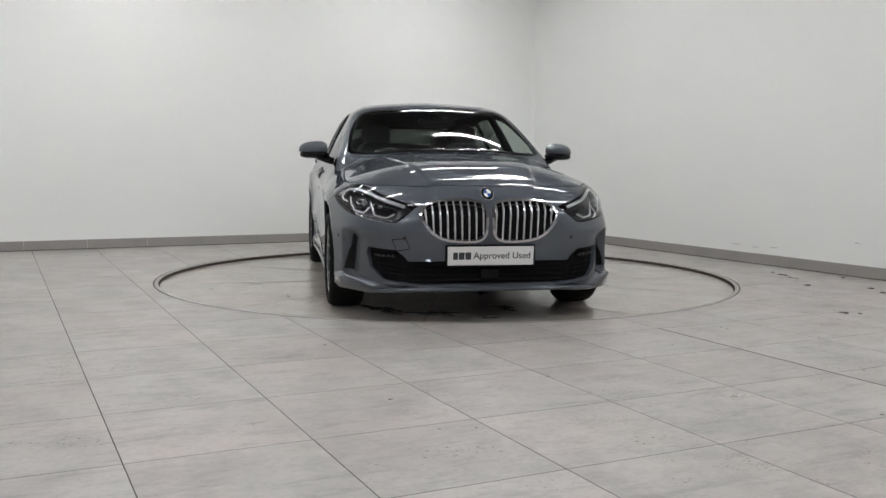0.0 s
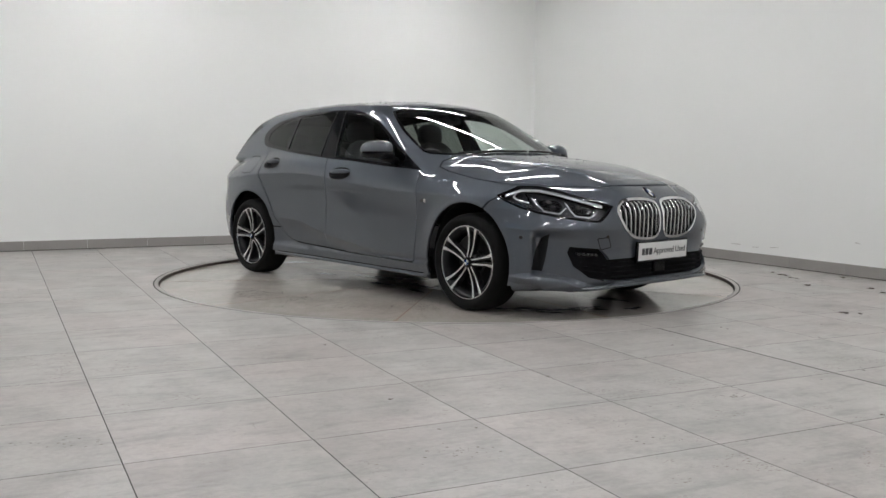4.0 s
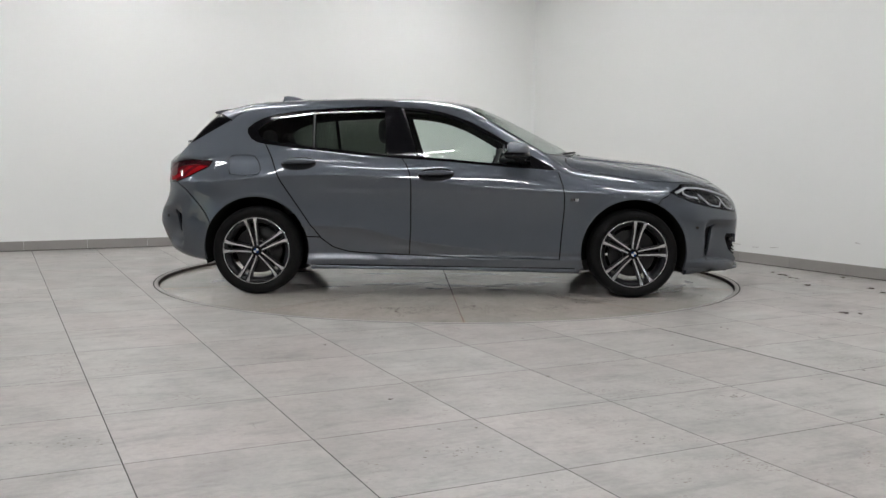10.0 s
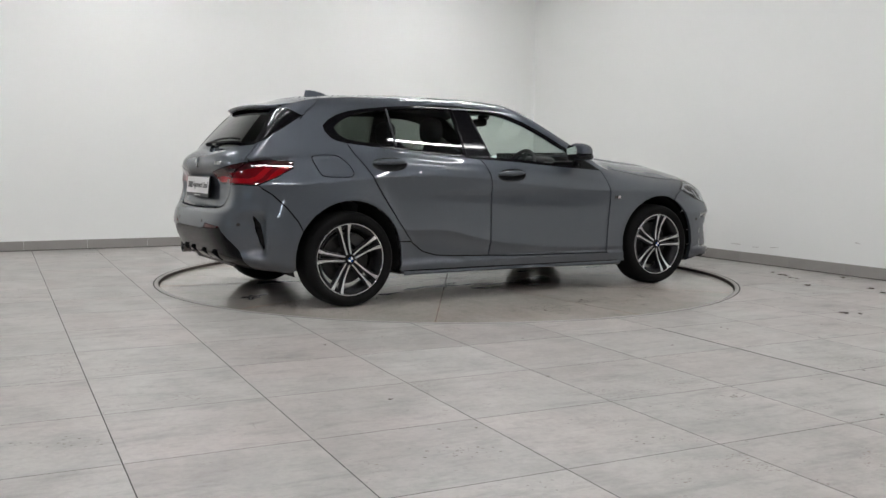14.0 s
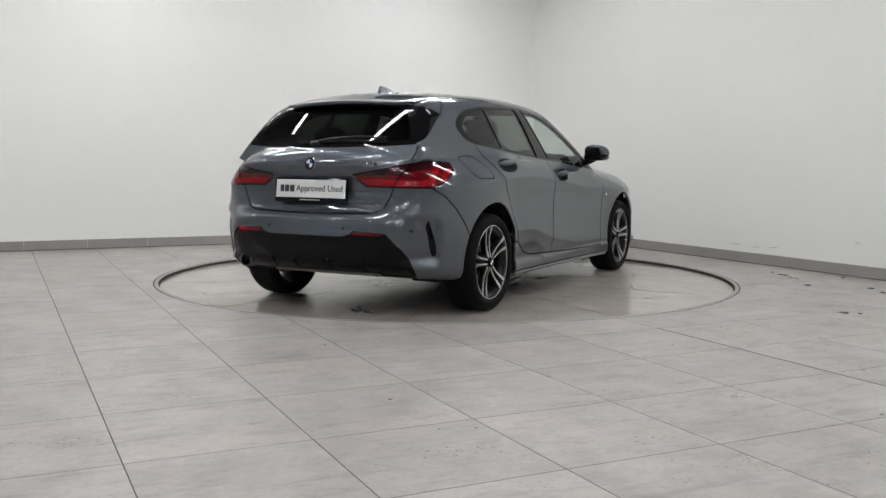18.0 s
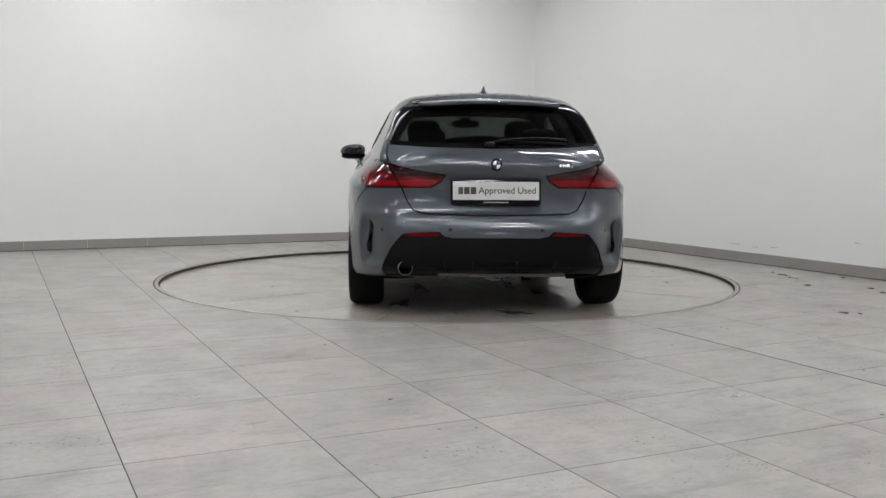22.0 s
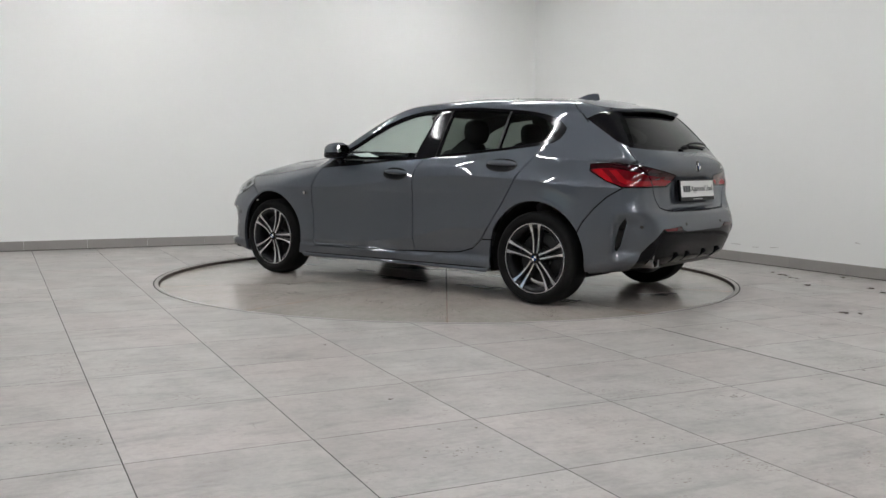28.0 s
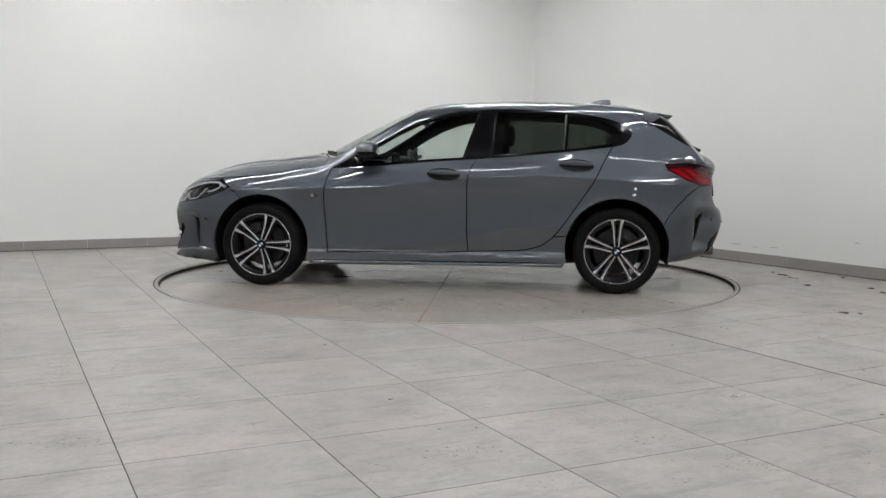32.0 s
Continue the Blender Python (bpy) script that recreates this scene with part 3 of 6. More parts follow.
# the two wider expansion joints
for i in (0, 5):
    bm = bmesh.new()
    a = tile_place(i, -9)
    for j in range(-9, 17):
        p, q = tile_place(i, j), tile_place(i, j + 1)
        if min((p - TABLE).length, (q - TABLE).length) < RING + .01 or (p.y + q.y) / 2 > 5.2 or (q - CORNER).length < .3:
            continue
        d = (q - p).normalized()
        w = Vector((-d.y, d.x, 0)) * (.0055 if i else .0018)
        ring = [bm.verts.new(v + Vector((0, 0, .0008))) for v in (p - w, q - w, q + w, p + w)]
        bm.faces.new(ring[::-1])
    bmesh.ops.recalc_face_normals(bm, faces=bm.faces)
    tagged(part("expansion_joint", bm, M_GROUT, floor), "dark expansion joint between tiles")


# ---- car materials ----
def paint_material():
    m = bpy.data.materials.new("blue_grey_metallic_paint")
    m.use_nodes = True
    t = m.node_tree
    b, link, node = t.nodes["Principled BSDF"], t.links.new, t.nodes.new
    co = node("ShaderNodeTexCoord").outputs["Object"]
    flake = node("ShaderNodeTexVoronoi")
    flake.inputs["Scale"].default_value = 900
    link(co, flake.inputs["Vector"])
    c = node("ShaderNodeMix")
    c.data_type = "RGBA"
    c.inputs[6].default_value, c.inputs[7].default_value = (.062, .0705, .084, 1), (.102, .1145, .134, 1)
    link(flake.outputs["Color"], c.inputs[0])
    link(c.outputs[2], b.inputs["Base Color"])
    dust = node("ShaderNodeTexNoise")
    dust.inputs["Scale"].default_value, dust.inputs["Detail"].default_value = 3, 5
    link(co, dust.inputs["Vector"])
    r = node("ShaderNodeMapRange")
    link(dust.outputs["Fac"], r.inputs[0])
    r.inputs[3].default_value, r.inputs[4].default_value = .44, .54
    link(r.outputs[0], b.inputs["Roughness"])
    b.inputs["Metallic"].default_value = .62
    b.inputs["Specular IOR Level"].default_value = .1
    b.inputs["Specular Tint"].default_value = (.32, .34, .37, 1)
    b.inputs["Coat Weight"].default_value, b.inputs["Coat Roughness"].default_value, b.inputs["Coat IOR"].default_value = 1.0, .014, 1.62
    return m


def pane_material(name, tint, gloss=1.0):
    """A thin pane: what lies behind shows tinted, and the surface mirrors by its angle."""
    m = bpy.data.materials.new(name)
    m.use_nodes = True
    t = m.node_tree
    t.nodes.remove(t.nodes["Principled BSDF"])
    node, link = t.nodes.new, t.links.new
    see, shine, mix, lw = node("ShaderNodeBsdfTransparent"), node("ShaderNodeBsdfGlossy"), node("ShaderNodeMixShader"), node("ShaderNodeLayerWeight")
    see.inputs[0].default_value = (*tint, 1)
    shine.inputs["Roughness"].default_value = .015
    lw.inputs[0].default_value = .5
    five, add = node("ShaderNodeMath"), node("ShaderNodeMath")
    five.operation, add.operation = "POWER", "MULTIPLY_ADD"
    link(lw.outputs["Facing"], five.inputs[0])
    five.inputs[1].default_value = 5
    link(five.outputs[0], add.inputs[0])
    add.inputs[1].default_value, add.inputs[2].default_value = .9, .055
    link(add.outputs[0], mix.inputs[0])
    link(see.outputs[0], mix.inputs[1])
    link(shine.outputs[0], mix.inputs[2])
    link(mix.outputs[0], t.nodes["Material Output"].inputs[0])
    return m


M_PAINT = paint_material()
M_GLOSS = material("gloss_black_trim", (.005, .005, .006), .07, rough_vary=.03, specular=.2)
M_INSERT = material("black_bumper_insert", (.006, .006, .007), .12, specular=.12)
M_PLASTIC_SHADE = material("black_plastic_and_bowl_shade", (.009, .009, .010), .55, vary=.2, bump=.15, bump_scale=400, specular=.2)
M_LINER = material("black_wheel_arch_felt", (.007, .007, .007), .95, vary=.3, specular=.2)
M_PIPE = material("dark_chrome_pipe", (.20, .195, .195), .2, 1.0, rough_vary=.1)
M_CHROME = material("satin_chrome", (.62, .62, .63), .10, 1.0, rough_vary=.08)
M_SILVER = material("machined_alloy", (.68, .68, .69), .24, .95, rough_vary=.12, vary=.05, scale=20)
M_BLACKRIM = material("black_alloy_paint", (.006, .006, .007), .32, specular=.25, coat=.08, rough_vary=.08)
M_TYRE = material("tyre_rubber", (.006, .006, .006), .70, vary=.25, scale=15, rough_vary=.15, bump=.2, bump_scale=160, specular=.12)
M_DISC = material("worn_brake_disc", (.035, .034, .034), .4, .8, vary=.2, scale=20, rough_vary=.2)
M_CALIPER = material("grey_brake_caliper", (.04, .04, .04), .5, .5)
M_RED = material("red_lamp_plastic", (.095, .0015, .004), .05, rough_vary=.02)
M_RED_DARK = material("dark_red_lamp_plastic", (.028, .002, .004), .06)
M_RED_BAR = material("bright_red_light_guide", (.23, .003, .006), .10, vary=.15, scale=40)
M_PLATE = material("white_plate", (.72, .72, .71), .3, coat=.4, vary=.03)
M_INK = material("dark_print", (.03, .03, .035), .5)
M_BLUE = material("badge_blue", (.012, .06, .22), .25, coat=.8)
M_WHITE = material("badge_white", (.8, .8, .8), .25, coat=.8)
M_CABIN = material("dark_cabin_trim", (.035, .035, .037), .7, vary=.2, bump=.2)
M_SEAT = material("anthracite_seat_cloth", (.045, .045, .048), .85, vary=.2, bump=.3, bump_scale=300)
M_LINING = material("black_headlining", (.05, .05, .052), .9, vary=.1)
M_SCREEN = pane_material("windscreen_glass", (.80, .86, .83))
M_PANE = pane_material("front_door_glass", (.80, .86, .83))
M_TINT = pane_material("privacy_glass", (.21, .235, .215))
M_REARGLASS = pane_material("dark_rear_glass", (.06, .068, .063))
M_LENS = pane_material("clear_lamp_lens", (.93, .94, .95))
M_LAMPBOWL = material("grey_chrome_lamp_bowl", (.075, .077, .083), .25, .5, rough_vary=.1)
M_DRL = material("clear_light_guide", (.66, .67, .70), .22, .3)
M_MIRROR = material("mirror_glass", (.75, .77, .78), .02, 1.0)
M_UNDER = material("dusty_underbody", (.03, .029, .028), .9, vary=.35, scale=7, specular=.2)


def deg(*pairs):
    return [(a / 55, z) for a, z in pairs]


# ---- outlines of the panels, in metres from the middle of the wheelbase ----
DLO = [(-1.43, 1.143), (-1.40, 1.104), (-1.36, 1.080), (-1.29, 1.065), (-1.03, 1.035), (-.79, 1.011), (-.63, .996), (-.36, .974), (.03, .950),
       (.23, .932), (.43, .916), (.65, .903), (.80, .893), (.68, .960), (.55, 1.034), (.44, 1.092), (.31, 1.169), (.17, 1.241), (.03, 1.292),
       (-.05, 1.313), (-.17, 1.333), (-.37, 1.347), (-.58, 1.347), (-.81, 1.332), (-.97, 1.320), (-1.13, 1.302), (-1.24, 1.282), (-1.32, 1.258),
       (-1.39, 1.221), (-1.435, 1.180)]
PANES = [(u + .055 * min(1, max(0, (-1.08 - u) / .26)), v) for u, v in shrunk(DLO, .020)]
LINE_A = [(.80, .893), (.825, .80), (.84, .72), (.84, .62), (.82, .387), (.812, .272)]
LINE_B = [(-.305, .970), (-.28, .940), (-.25, .867), (-.24, .788), (-.24, .47), (-.25, .292)]
LINE_C = [(-1.29, 1.062), (-1.23, .954), (-1.16, .810), (-1.08, .690), (-.95, .50), (-.87, .401), (-.79, .341), (-.68, .310), (-.56, .301)]
LINE_D = [(-.56, .301), (-.25, .290), (.04, .279), (.45, .274), (.812, .270)]
SILL_END = [(-.975, .415), (-.885, .412)]
BUMP_R = [(-1.94, .805), (-1.84, .735), (-1.76, .655), (-1.69, .565), (-1.66, .50)]
BUMP_F = [(1.585, .735), (1.53, .705), (1.49, .66)]
FUEL = rounded([(-1.55, .965), (-1.53, .985), (-1.40, .988), (-1.355, .975), (-1.315, .92), (-1.303, .875), (-1.32, .85), (-1.36, .845), (-1.50, .846), (-1.53, .86)], 1)
BONNET = [(1.028, -.02), (.995, .25), (.928, .45), (.878, .58), (.868, .665), (.90, .722), (1.02, .752), (1.16, .768), (1.33, .780), (1.50, .785), (1.62, .770), (1.70, .735),
          (1.84, .665), (1.93, .56), (2.0, .42), (2.025, .25), (2.032, -.02)]
SCREEN = [(1.028, -.2), (.993, .25), (.913, .45), (.825, .60), (.755, .685), (.705, .708), (.57, .692), (.44, .668), (.33, .630), (.235, .590), (.195, .565), (.195, .45), (.255, .25), (.28, -.2)]
LAMP_F = deg((21.3, .686), (30.6, .738), (36.5, .775), (42, .797), (48.5, .797), (54.8, .745), (53.5, .728), (48, .684), (41.5, .650), (34.5, .625), (27.5, .607), (25.6, .607))
KIDNEY = rounded([(.010, .60), (.012, .69), (.04, .722), (.15, .736), (.29, .732), (.37, .71), (.412, .665), (.415, .635), (.385, .575), (.335, .522), (.27, .49), (.17, .478), (.06, .48), (.016, .52)], 1)
BLADE_F = deg((39.3, .526), (41.5, .50), (43.2, .42), (44.4, .30), (43.0, .270), (41.3, .285), (40.3, .36), (39.6, .45))
FOG = [(.478, .373), (.50, .40), (.545, .438), (.695, .452), (.702, .42), (.685, .335), (.622, .270), (.468, .232)]
MOUTH = [(-.02, .376), (.478, .373), (.468, .232), (.40, .221), (-.02, .219)]
LAMP_R = deg((15.5, .872), (24.5, .902), (33, .937), (39.7, .955), (47.8, .943), (48.6, .90), (44.3, .832), (39.5, .790), (20, .795), (17, .832))
SMOKE = deg((49, .902), (46, .914), (41, .917), (36, .895), (30.5, .870), (24, .862), (14.5, .860), (14.5, .97), (49, .97))
GUIDE = deg((17.8, .836), (20.5, .806), (37.8, .806), (40.4, .832), (42.4, .902), (40.4, .905), (38.4, .846), (36.4, .834), (30, .836), (24, .847))
BLADE_R = deg((47.4, .905), (44.6, .907), (42.9, .86), (41.8, .812), (43.6, .826), (45.8, .866))
REVERSE = deg((30.6, .892), (26.4, .884), (26.4, .873), (30.6, .877))
GATE = [(.640, 1.046), (.647, .995), (.628, .91), (.590, .85), (.555, .79), (.527, .72), (.49, .663), (.43, .643), (.15, .635), (-.02, .634)]
BACKLIGHT = [(-.2, 1.028), (.19, 1.030), (.45, 1.038), (.628, 1.050), (.58, 1.15), (.525, 1.24), (.475, 1.293), (.42, 1.309), (.15, 1.318), (-.2, 1.318)]
FIN = [(-1.56, 1.243), (-1.66, 1.300), (-1.74, 1.322), (-2.1, 1.325), (-2.1, 1.047), (-1.905, 1.047), (-1.82, 1.086)]
SPOILER = [(-1.36, -.02), (-1.365, .3), (-1.385, .46), (-1.41, .52), (-1.46, .57), (-1.53, .60), (-1.58, .62)]
DIFF = deg((36.5, .20), (35.5, .27), (32.8, .385), (30.2, .447), (26.2, .53), (16.7, .541), (15.1, .514), (12.7, .503), (-1, .503), (-1, .20))
REFLECT = [(.545, .528), (.36, .537), (.325, .518), (.36, .513), (.51, .514)]
VENT_R = deg((38.4, .604), (39.8, .55), (41.0, .45), (41.1, .40), (40.1, .385), (39.2, .42), (38.2, .52), (37.6, .57))
HANDLES = ((-.065, .863), (-1.035, .934))


def handle_oval(hx, hz, k=1.0):
    return [(hx + k * .122 * math.copysign(abs(math.cos(a)) ** .85, math.cos(a)), hz - .006 + k * (.044 * math.sin(a) + .005 * math.cos(a))) for a in np.linspace(0, 2 * math.pi, 32, endpoint=False)]


DIV = {"quarter": ((-.955, 1.34), (-.935, .98)), "rear_end": ((-.435, 1.37), (-.405, .95)), "front_start": ((-.325, 1.37), (-.20, .95))}


def arch(x, r=.374):
    return [(x + r * math.cos(a), .322 + r * math.sin(a)) for a in np.linspace(0, 2 * math.pi, 44, endpoint=False)]


shell = Shell()
W_GAP = .009
shell.cut("side", DLO)
shell.cut("side", PANES)
for a, b in DIV.values():
    for o in (-.012, .012):
        shell.cut("side", [(a[0] + o, a[1]), (b[0] + o, b[1])], False)
for line in (LINE_A, LINE_B, LINE_C, LINE_D, SILL_END, BUMP_R, BUMP_F):
    shell.gap("side", line, W_GAP)
shell.gap("side", FUEL, .006, True)
for x in (1.335, -1.335):
    shell.cut("side", arch(x))
shell.cut("side", FIN)
for hx, hz in HANDLES:
    shell.cut("side", handle_oval(hx, hz))
shell.gap("top", BONNET, W_GAP, True)
shell.cut("top", SCREEN)
shell.cut("top", shrunk(SCREEN, .02))
shell.gap("top", SPOILER, .006)
shell.cut("nose", LAMP_F)
shell.cut("nose", shrunk(LAMP_F, -.011))
shell.cut("front", KIDNEY)
shell.cut("front", shrunk(KIDNEY, .015))
shell.cut("nose", BLADE_F)
shell.cut("front", FOG)
shell.cut("front", MOUTH)
shell.cut("tail", LAMP_R)
shell.cut("tail", shrunk(LAMP_R, .007))
for outline in (SMOKE, GUIDE, BLADE_R, REVERSE):
    shell.cut("tail", outline)
shell.gap("back", GATE, .010)
shell.cut("back", BACKLIGHT)
shell.cut("back", shrunk(BACKLIGHT, .03))
shell.cut("tail", DIFF)
shell.cut("back", REFLECT)
shell.cut("tail", VENT_R)
shell.finish()

S = shell
c, nrm = S.c, S.n
for x in (1.335, -1.335):
    S.take("arch_hole", S.within("side", arch(x)) & (c[:, 1] > .45))
    S.take("arch_hole", (np.abs(c[:, 0] - x) < .372) & (c[:, 2] < .30) & (c[:, 1] > .60) & (nrm[:, 2] < -.3))
S.take("belly", (nrm[:, 2] < -.95) & (c[:, 2] < .33))
# glass and pillars
dlo, panes = S.within("side", DLO), S.within("side", PANES)


def before(name, o):
    (x0, z0), (x1, z1) = DIV[name]
    return c[:, 0] < x0 + (c[:, 2] - z0) / (z1 - z0) * (x1 - x0) + o


S.take("quarter_pane", panes & before("quarter", -.012))
S.take("rear_pane", panes & ~before("quarter", .012) & before("rear_end", -.012))
S.take("front_pane", panes & ~before("front_start", .012))
S.take("window_trim", dlo)
S.take("screen", S.within("top", shrunk(SCREEN, .02)) & (c[:, 2] > .99))
S.take("screen_frame", S.within("top", SCREEN) & (c[:, 2] > .97))
S.take("backlight", S.within("back", shrunk(BACKLIGHT, .03)))
S.take("backlight_frame", S.within("back", BACKLIGHT))
S.take("fin", inside(chart(c, "side"), FIN) & (c[:, 0] < -1.5) & (c[:, 1] > .38) & (nrm[:, 2] < .86))
# lamps and openings
S.take("headlamp", S.within("nose", LAMP_F))
S.take("headlamp_rim", S.within("nose", shrunk(LAMP_F, -.011)))
S.take("kidney", S.within("front", shrunk(KIDNEY, .015)) & (c[:, 0] > 2))
S.take("kidney_frame", S.within("front", KIDNEY) & (c[:, 0] > 2))
S.take("blade", S.within("nose", BLADE_F))
S.take("fog", S.within("front", FOG) & (c[:, 0] > 1.8))
S.take("mouth", S.within("front", MOUTH) & (c[:, 0] > 1.9))
gate_gap = S.along("back", GATE, .010)
lamp_r = S.within("tail", LAMP_R)
S.take("gap", gate_gap)
gate_side = S.within("back", GATE + [(-.02, 1.06)])
core = S.within("tail", shrunk(LAMP_R, .007))
for zone, mask in (("edge", lamp_r & ~core), ("reverse", lamp_r & S.within("tail", REVERSE)), ("guide", lamp_r & (S.within("tail", GUIDE) | S.within("tail", BLADE_R))),
                   ("smoke", lamp_r & S.within("tail", SMOKE)), ("", lamp_r)):
    S.take("taillamp_inner" + zone, mask & gate_side)
    S.take("taillamp" + zone, mask)
S.take("vent", S.within("tail", VENT_R))
S.take("reflector", S.within("back", REFLECT))
S.take("diffuser", S.within("tail", DIFF))
# seams
for line in (LINE_A, LINE_B, LINE_C, LINE_D, SILL_END, BUMP_R, BUMP_F):
    S.take("gap", S.along("side", line, W_GAP))
S.take("gap", S.along("top", BONNET, W_GAP, True) & (c[:, 2] > .72))
S.take("gap", S.along("top", SPOILER, .006) & (c[:, 2] > 1.2))
S.take("fuel_gap", S.along("side", FUEL, .006, True))
S.take("fuel_flap", S.within("side", FUEL))
# panels
for hx, hz in HANDLES:
    S.take("handle_hole", S.within("side", handle_oval(hx, hz)) & (c[:, 1] > .6))
S.take("tailgate", gate_side & (c[:, 0] < -1.8))
S.take("bonnet", S.within("top", BONNET) & (c[:, 2] > .72))
S.take("spoiler", (c[:, 0] < np.interp(np.abs(c[:, 1]), [q[1] for q in SPOILER], [q[0] for q in SPOILER])) & (c[:, 2] > 1.235) & (np.abs(c[:, 1]) < .62))
x, z = c[:, 0], c[:, 2]
lineA = np.interp(z, [.272, .387, .62, .72, .80, .893, 1.1], [.812, .82, .84, .84, .825, .80, .80])
lineB = np.interp(z, [.292, .47, .788, .867, .94, .97, 1.1], [-.25, -.24, -.24, -.25, -.28, -.305, -.31])
lineC = np.interp(z, [.301, .310, .341, .401, .50, .69, .81, .954, 1.062, 1.1], [-.56, -.68, -.79, -.87, -.95, -1.08, -1.16, -1.23, -1.29, -1.31])
lineD = np.interp(x, [-.975, -.885, -.79, -.68, -.56, .04, .812], [.415, .412, .341, .310, .301, .279, .27])
belt = np.interp(x, [-1.43, -1.29, -.79, -.36, .03, .43, .80, .9], [1.14, 1.065, 1.011, .974, .95, .916, .893, .88])
S.take("sill", (x > -.98) & (x < .96) & (z < lineD) & (z < .42))
S.take("front_door", (x < lineA) & (x > lineB) & (z < belt + .01))
S.take("rear_door", (x <= lineB) & (x > lineC) & (z < belt + .01))
bumpR = np.interp(z, [.2, .50, .565, .655, .735, .805], [-1.6, -1.66, -1.69, -1.76, -1.84, -1.94])
S.take("rear_bumper", (x < bumpR) & (z < .80))
S.take("rear_bumper", (x < -1.8) & (z < .80))
bumpF = np.interp(z, [.2, .66, .705, .735, .80], [1.45, 1.49, 1.53, 1.585, 1.66])
S.take("front_bumper", (x > bumpF) & (z < .84))
S.take("front_bumper", (x > 1.9) & (z < .84))
S.take("front_wing", (x > .78) & (z < .95))
S.take("roof", (z > 1.0) & S.within("top", [(.3, -.1), (.3, .50), (-.6, .53), (-1.55, .47), (-1.6, -.1)]))
S.take("body_side", S.label == "")

# ---- the car ----
car = tagged(new("car"), "blue-grey metallic five-door hatchback with black-and-silver alloy wheels parked on a turntable", "car")
for mirror in (False, True):
    door = S.panel("front_door", mirror, "front_door", M_PAINT, car)
    ob = S.panel("front_pane", mirror, "window_pane", M_PANE, door, "lightly tinted front door glass", depth=0, push=.004)
    ob.visible_shadow = False
    back_door = S.panel("rear_door", mirror, "rear_door", M_PAINT, car)
    for nm in ("rear_pane", "quarter_pane"):
        ob = S.panel(nm, mirror, "window_pane", M_TINT, back_door, "dark privacy glass", depth=0, push=.004)
        ob.visible_shadow = False
    S.panel("window_trim", mirror, "window_trim", M_GLOSS, car, "gloss black window surround", depth=.015, push=.001)
    S.panel("front_wing", mirror, "front_wing", M_PAINT, car)
    S.panel("sill", mirror, "sill", M_PAINT, car)
    if mirror:
        S.panel("body_side", mirror, "body_side", M_PAINT, car)
        S.panel("fuel_flap", mirror, "fuel_flap", M_PAINT, car)
    else:
        S.panel(("body_side", "fuel_flap", "fuel_gap"), mirror, "body_side", M_PAINT, car)
    S.panel("fin", mirror, "window_fin", M_GLOSS, car, "gloss black fin beside the rear window")
    S.panel("blade", mirror, "air_curtain", M_PLASTIC_SHADE, car, "black air intake slot", depth=.03, push=.03)
    S.panel("fog", mirror, "fog_intake", M_DARK, car, "black corner intake", depth=.0, push=.03)
    S.panel("vent", mirror, "rear_vent", M_GLOSS, car, "black rear bumper slot", depth=0, push=.02)
    S.panel("reflector", mirror, "reflector", M_RED, car, "dark red bumper reflector", push=-.001)
    lamp = S.panel("headlamp", mirror, "headlamp", M_LAMPBOWL, car, "clear headlamp with angular light guides", depth=0, push=.05)
    S.panel("headlamp_rim", mirror, "headlamp_rim", M_GLOSS, lamp, depth=.018, push=.001)
    ob = S.panel("headlamp", mirror, "lens", M_LENS, lamp, depth=0, push=.0)
    ob.visible_shadow = False
    lamp = S.panel("taillamp", mirror, "tail_lamp", M_RED, car, "glossy red tail lamp", push=-.002, depth=.02)
    S.panel("taillampedge", mirror, "lamp_border", M_GLOSS, lamp, push=-.002, depth=.02)
    S.panel("taillampsmoke", mirror, "smoked_cover", M_RED_DARK, lamp, "smoked dark red lamp cover", push=-.002, depth=.02)
    S.panel("taillampguide", mirror, "light_guide", M_RED_BAR, lamp, "bright red light guide", push=-.002, depth=.0)
    S.panel("kidney", mirror, "grille_backing", M_DARK, car, depth=0, push=.035)
    S.panel("kidney_frame", mirror, "grille_frame", M_CHROME, car, "chrome kidney grille frame", depth=.03, push=-.006)
S.panel("roof", False, "roof", M_PAINT, car, both=True)
S.panel("bonnet", False, "bonnet", M_PAINT, car, both=True)
S.panel("front_bumper", False, "front_bumper", M_PAINT, car, both=True, depth=.025)
S.panel("rear_bumper", False, "rear_bumper", M_PAINT, car, both=True, depth=.02)
S.panel("mouth", False, "lower_grille", M_DARK, car, "black lower air intake", both=True, depth=0, push=.03)
tailgate = S.panel("tailgate", False, "tailgate", M_PAINT, car, both=True)
for mirror in (False, True):
    lamp = S.panel("taillamp_inner", mirror, "tail_lamp_inner", M_RED, tailgate, "glossy red lamp on the tailgate", push=-.002, depth=.02)
    S.panel("taillamp_inneredge", mirror, "lamp_border", M_GLOSS, tailgate, push=-.002, depth=.02)
    S.panel("taillamp_innersmoke", mirror, "smoked_cover", M_RED_DARK, tailgate, "smoked dark red lamp cover", push=-.002, depth=.02)
    S.panel("taillamp_innerguide", mirror, "light_guide", M_RED_BAR, tailgate, "bright red light guide", push=-.002, depth=0)
    S.panel("taillamp_innerreverse", mirror, "reversing_lamp", M_DISC, tailgate, push=-.002, depth=0)
ob = S.panel("backlight", False, "rear_window", M_REARGLASS, tailgate, "dark tinted rear window", both=True, depth=0, push=.003)
ob.visible_shadow = False
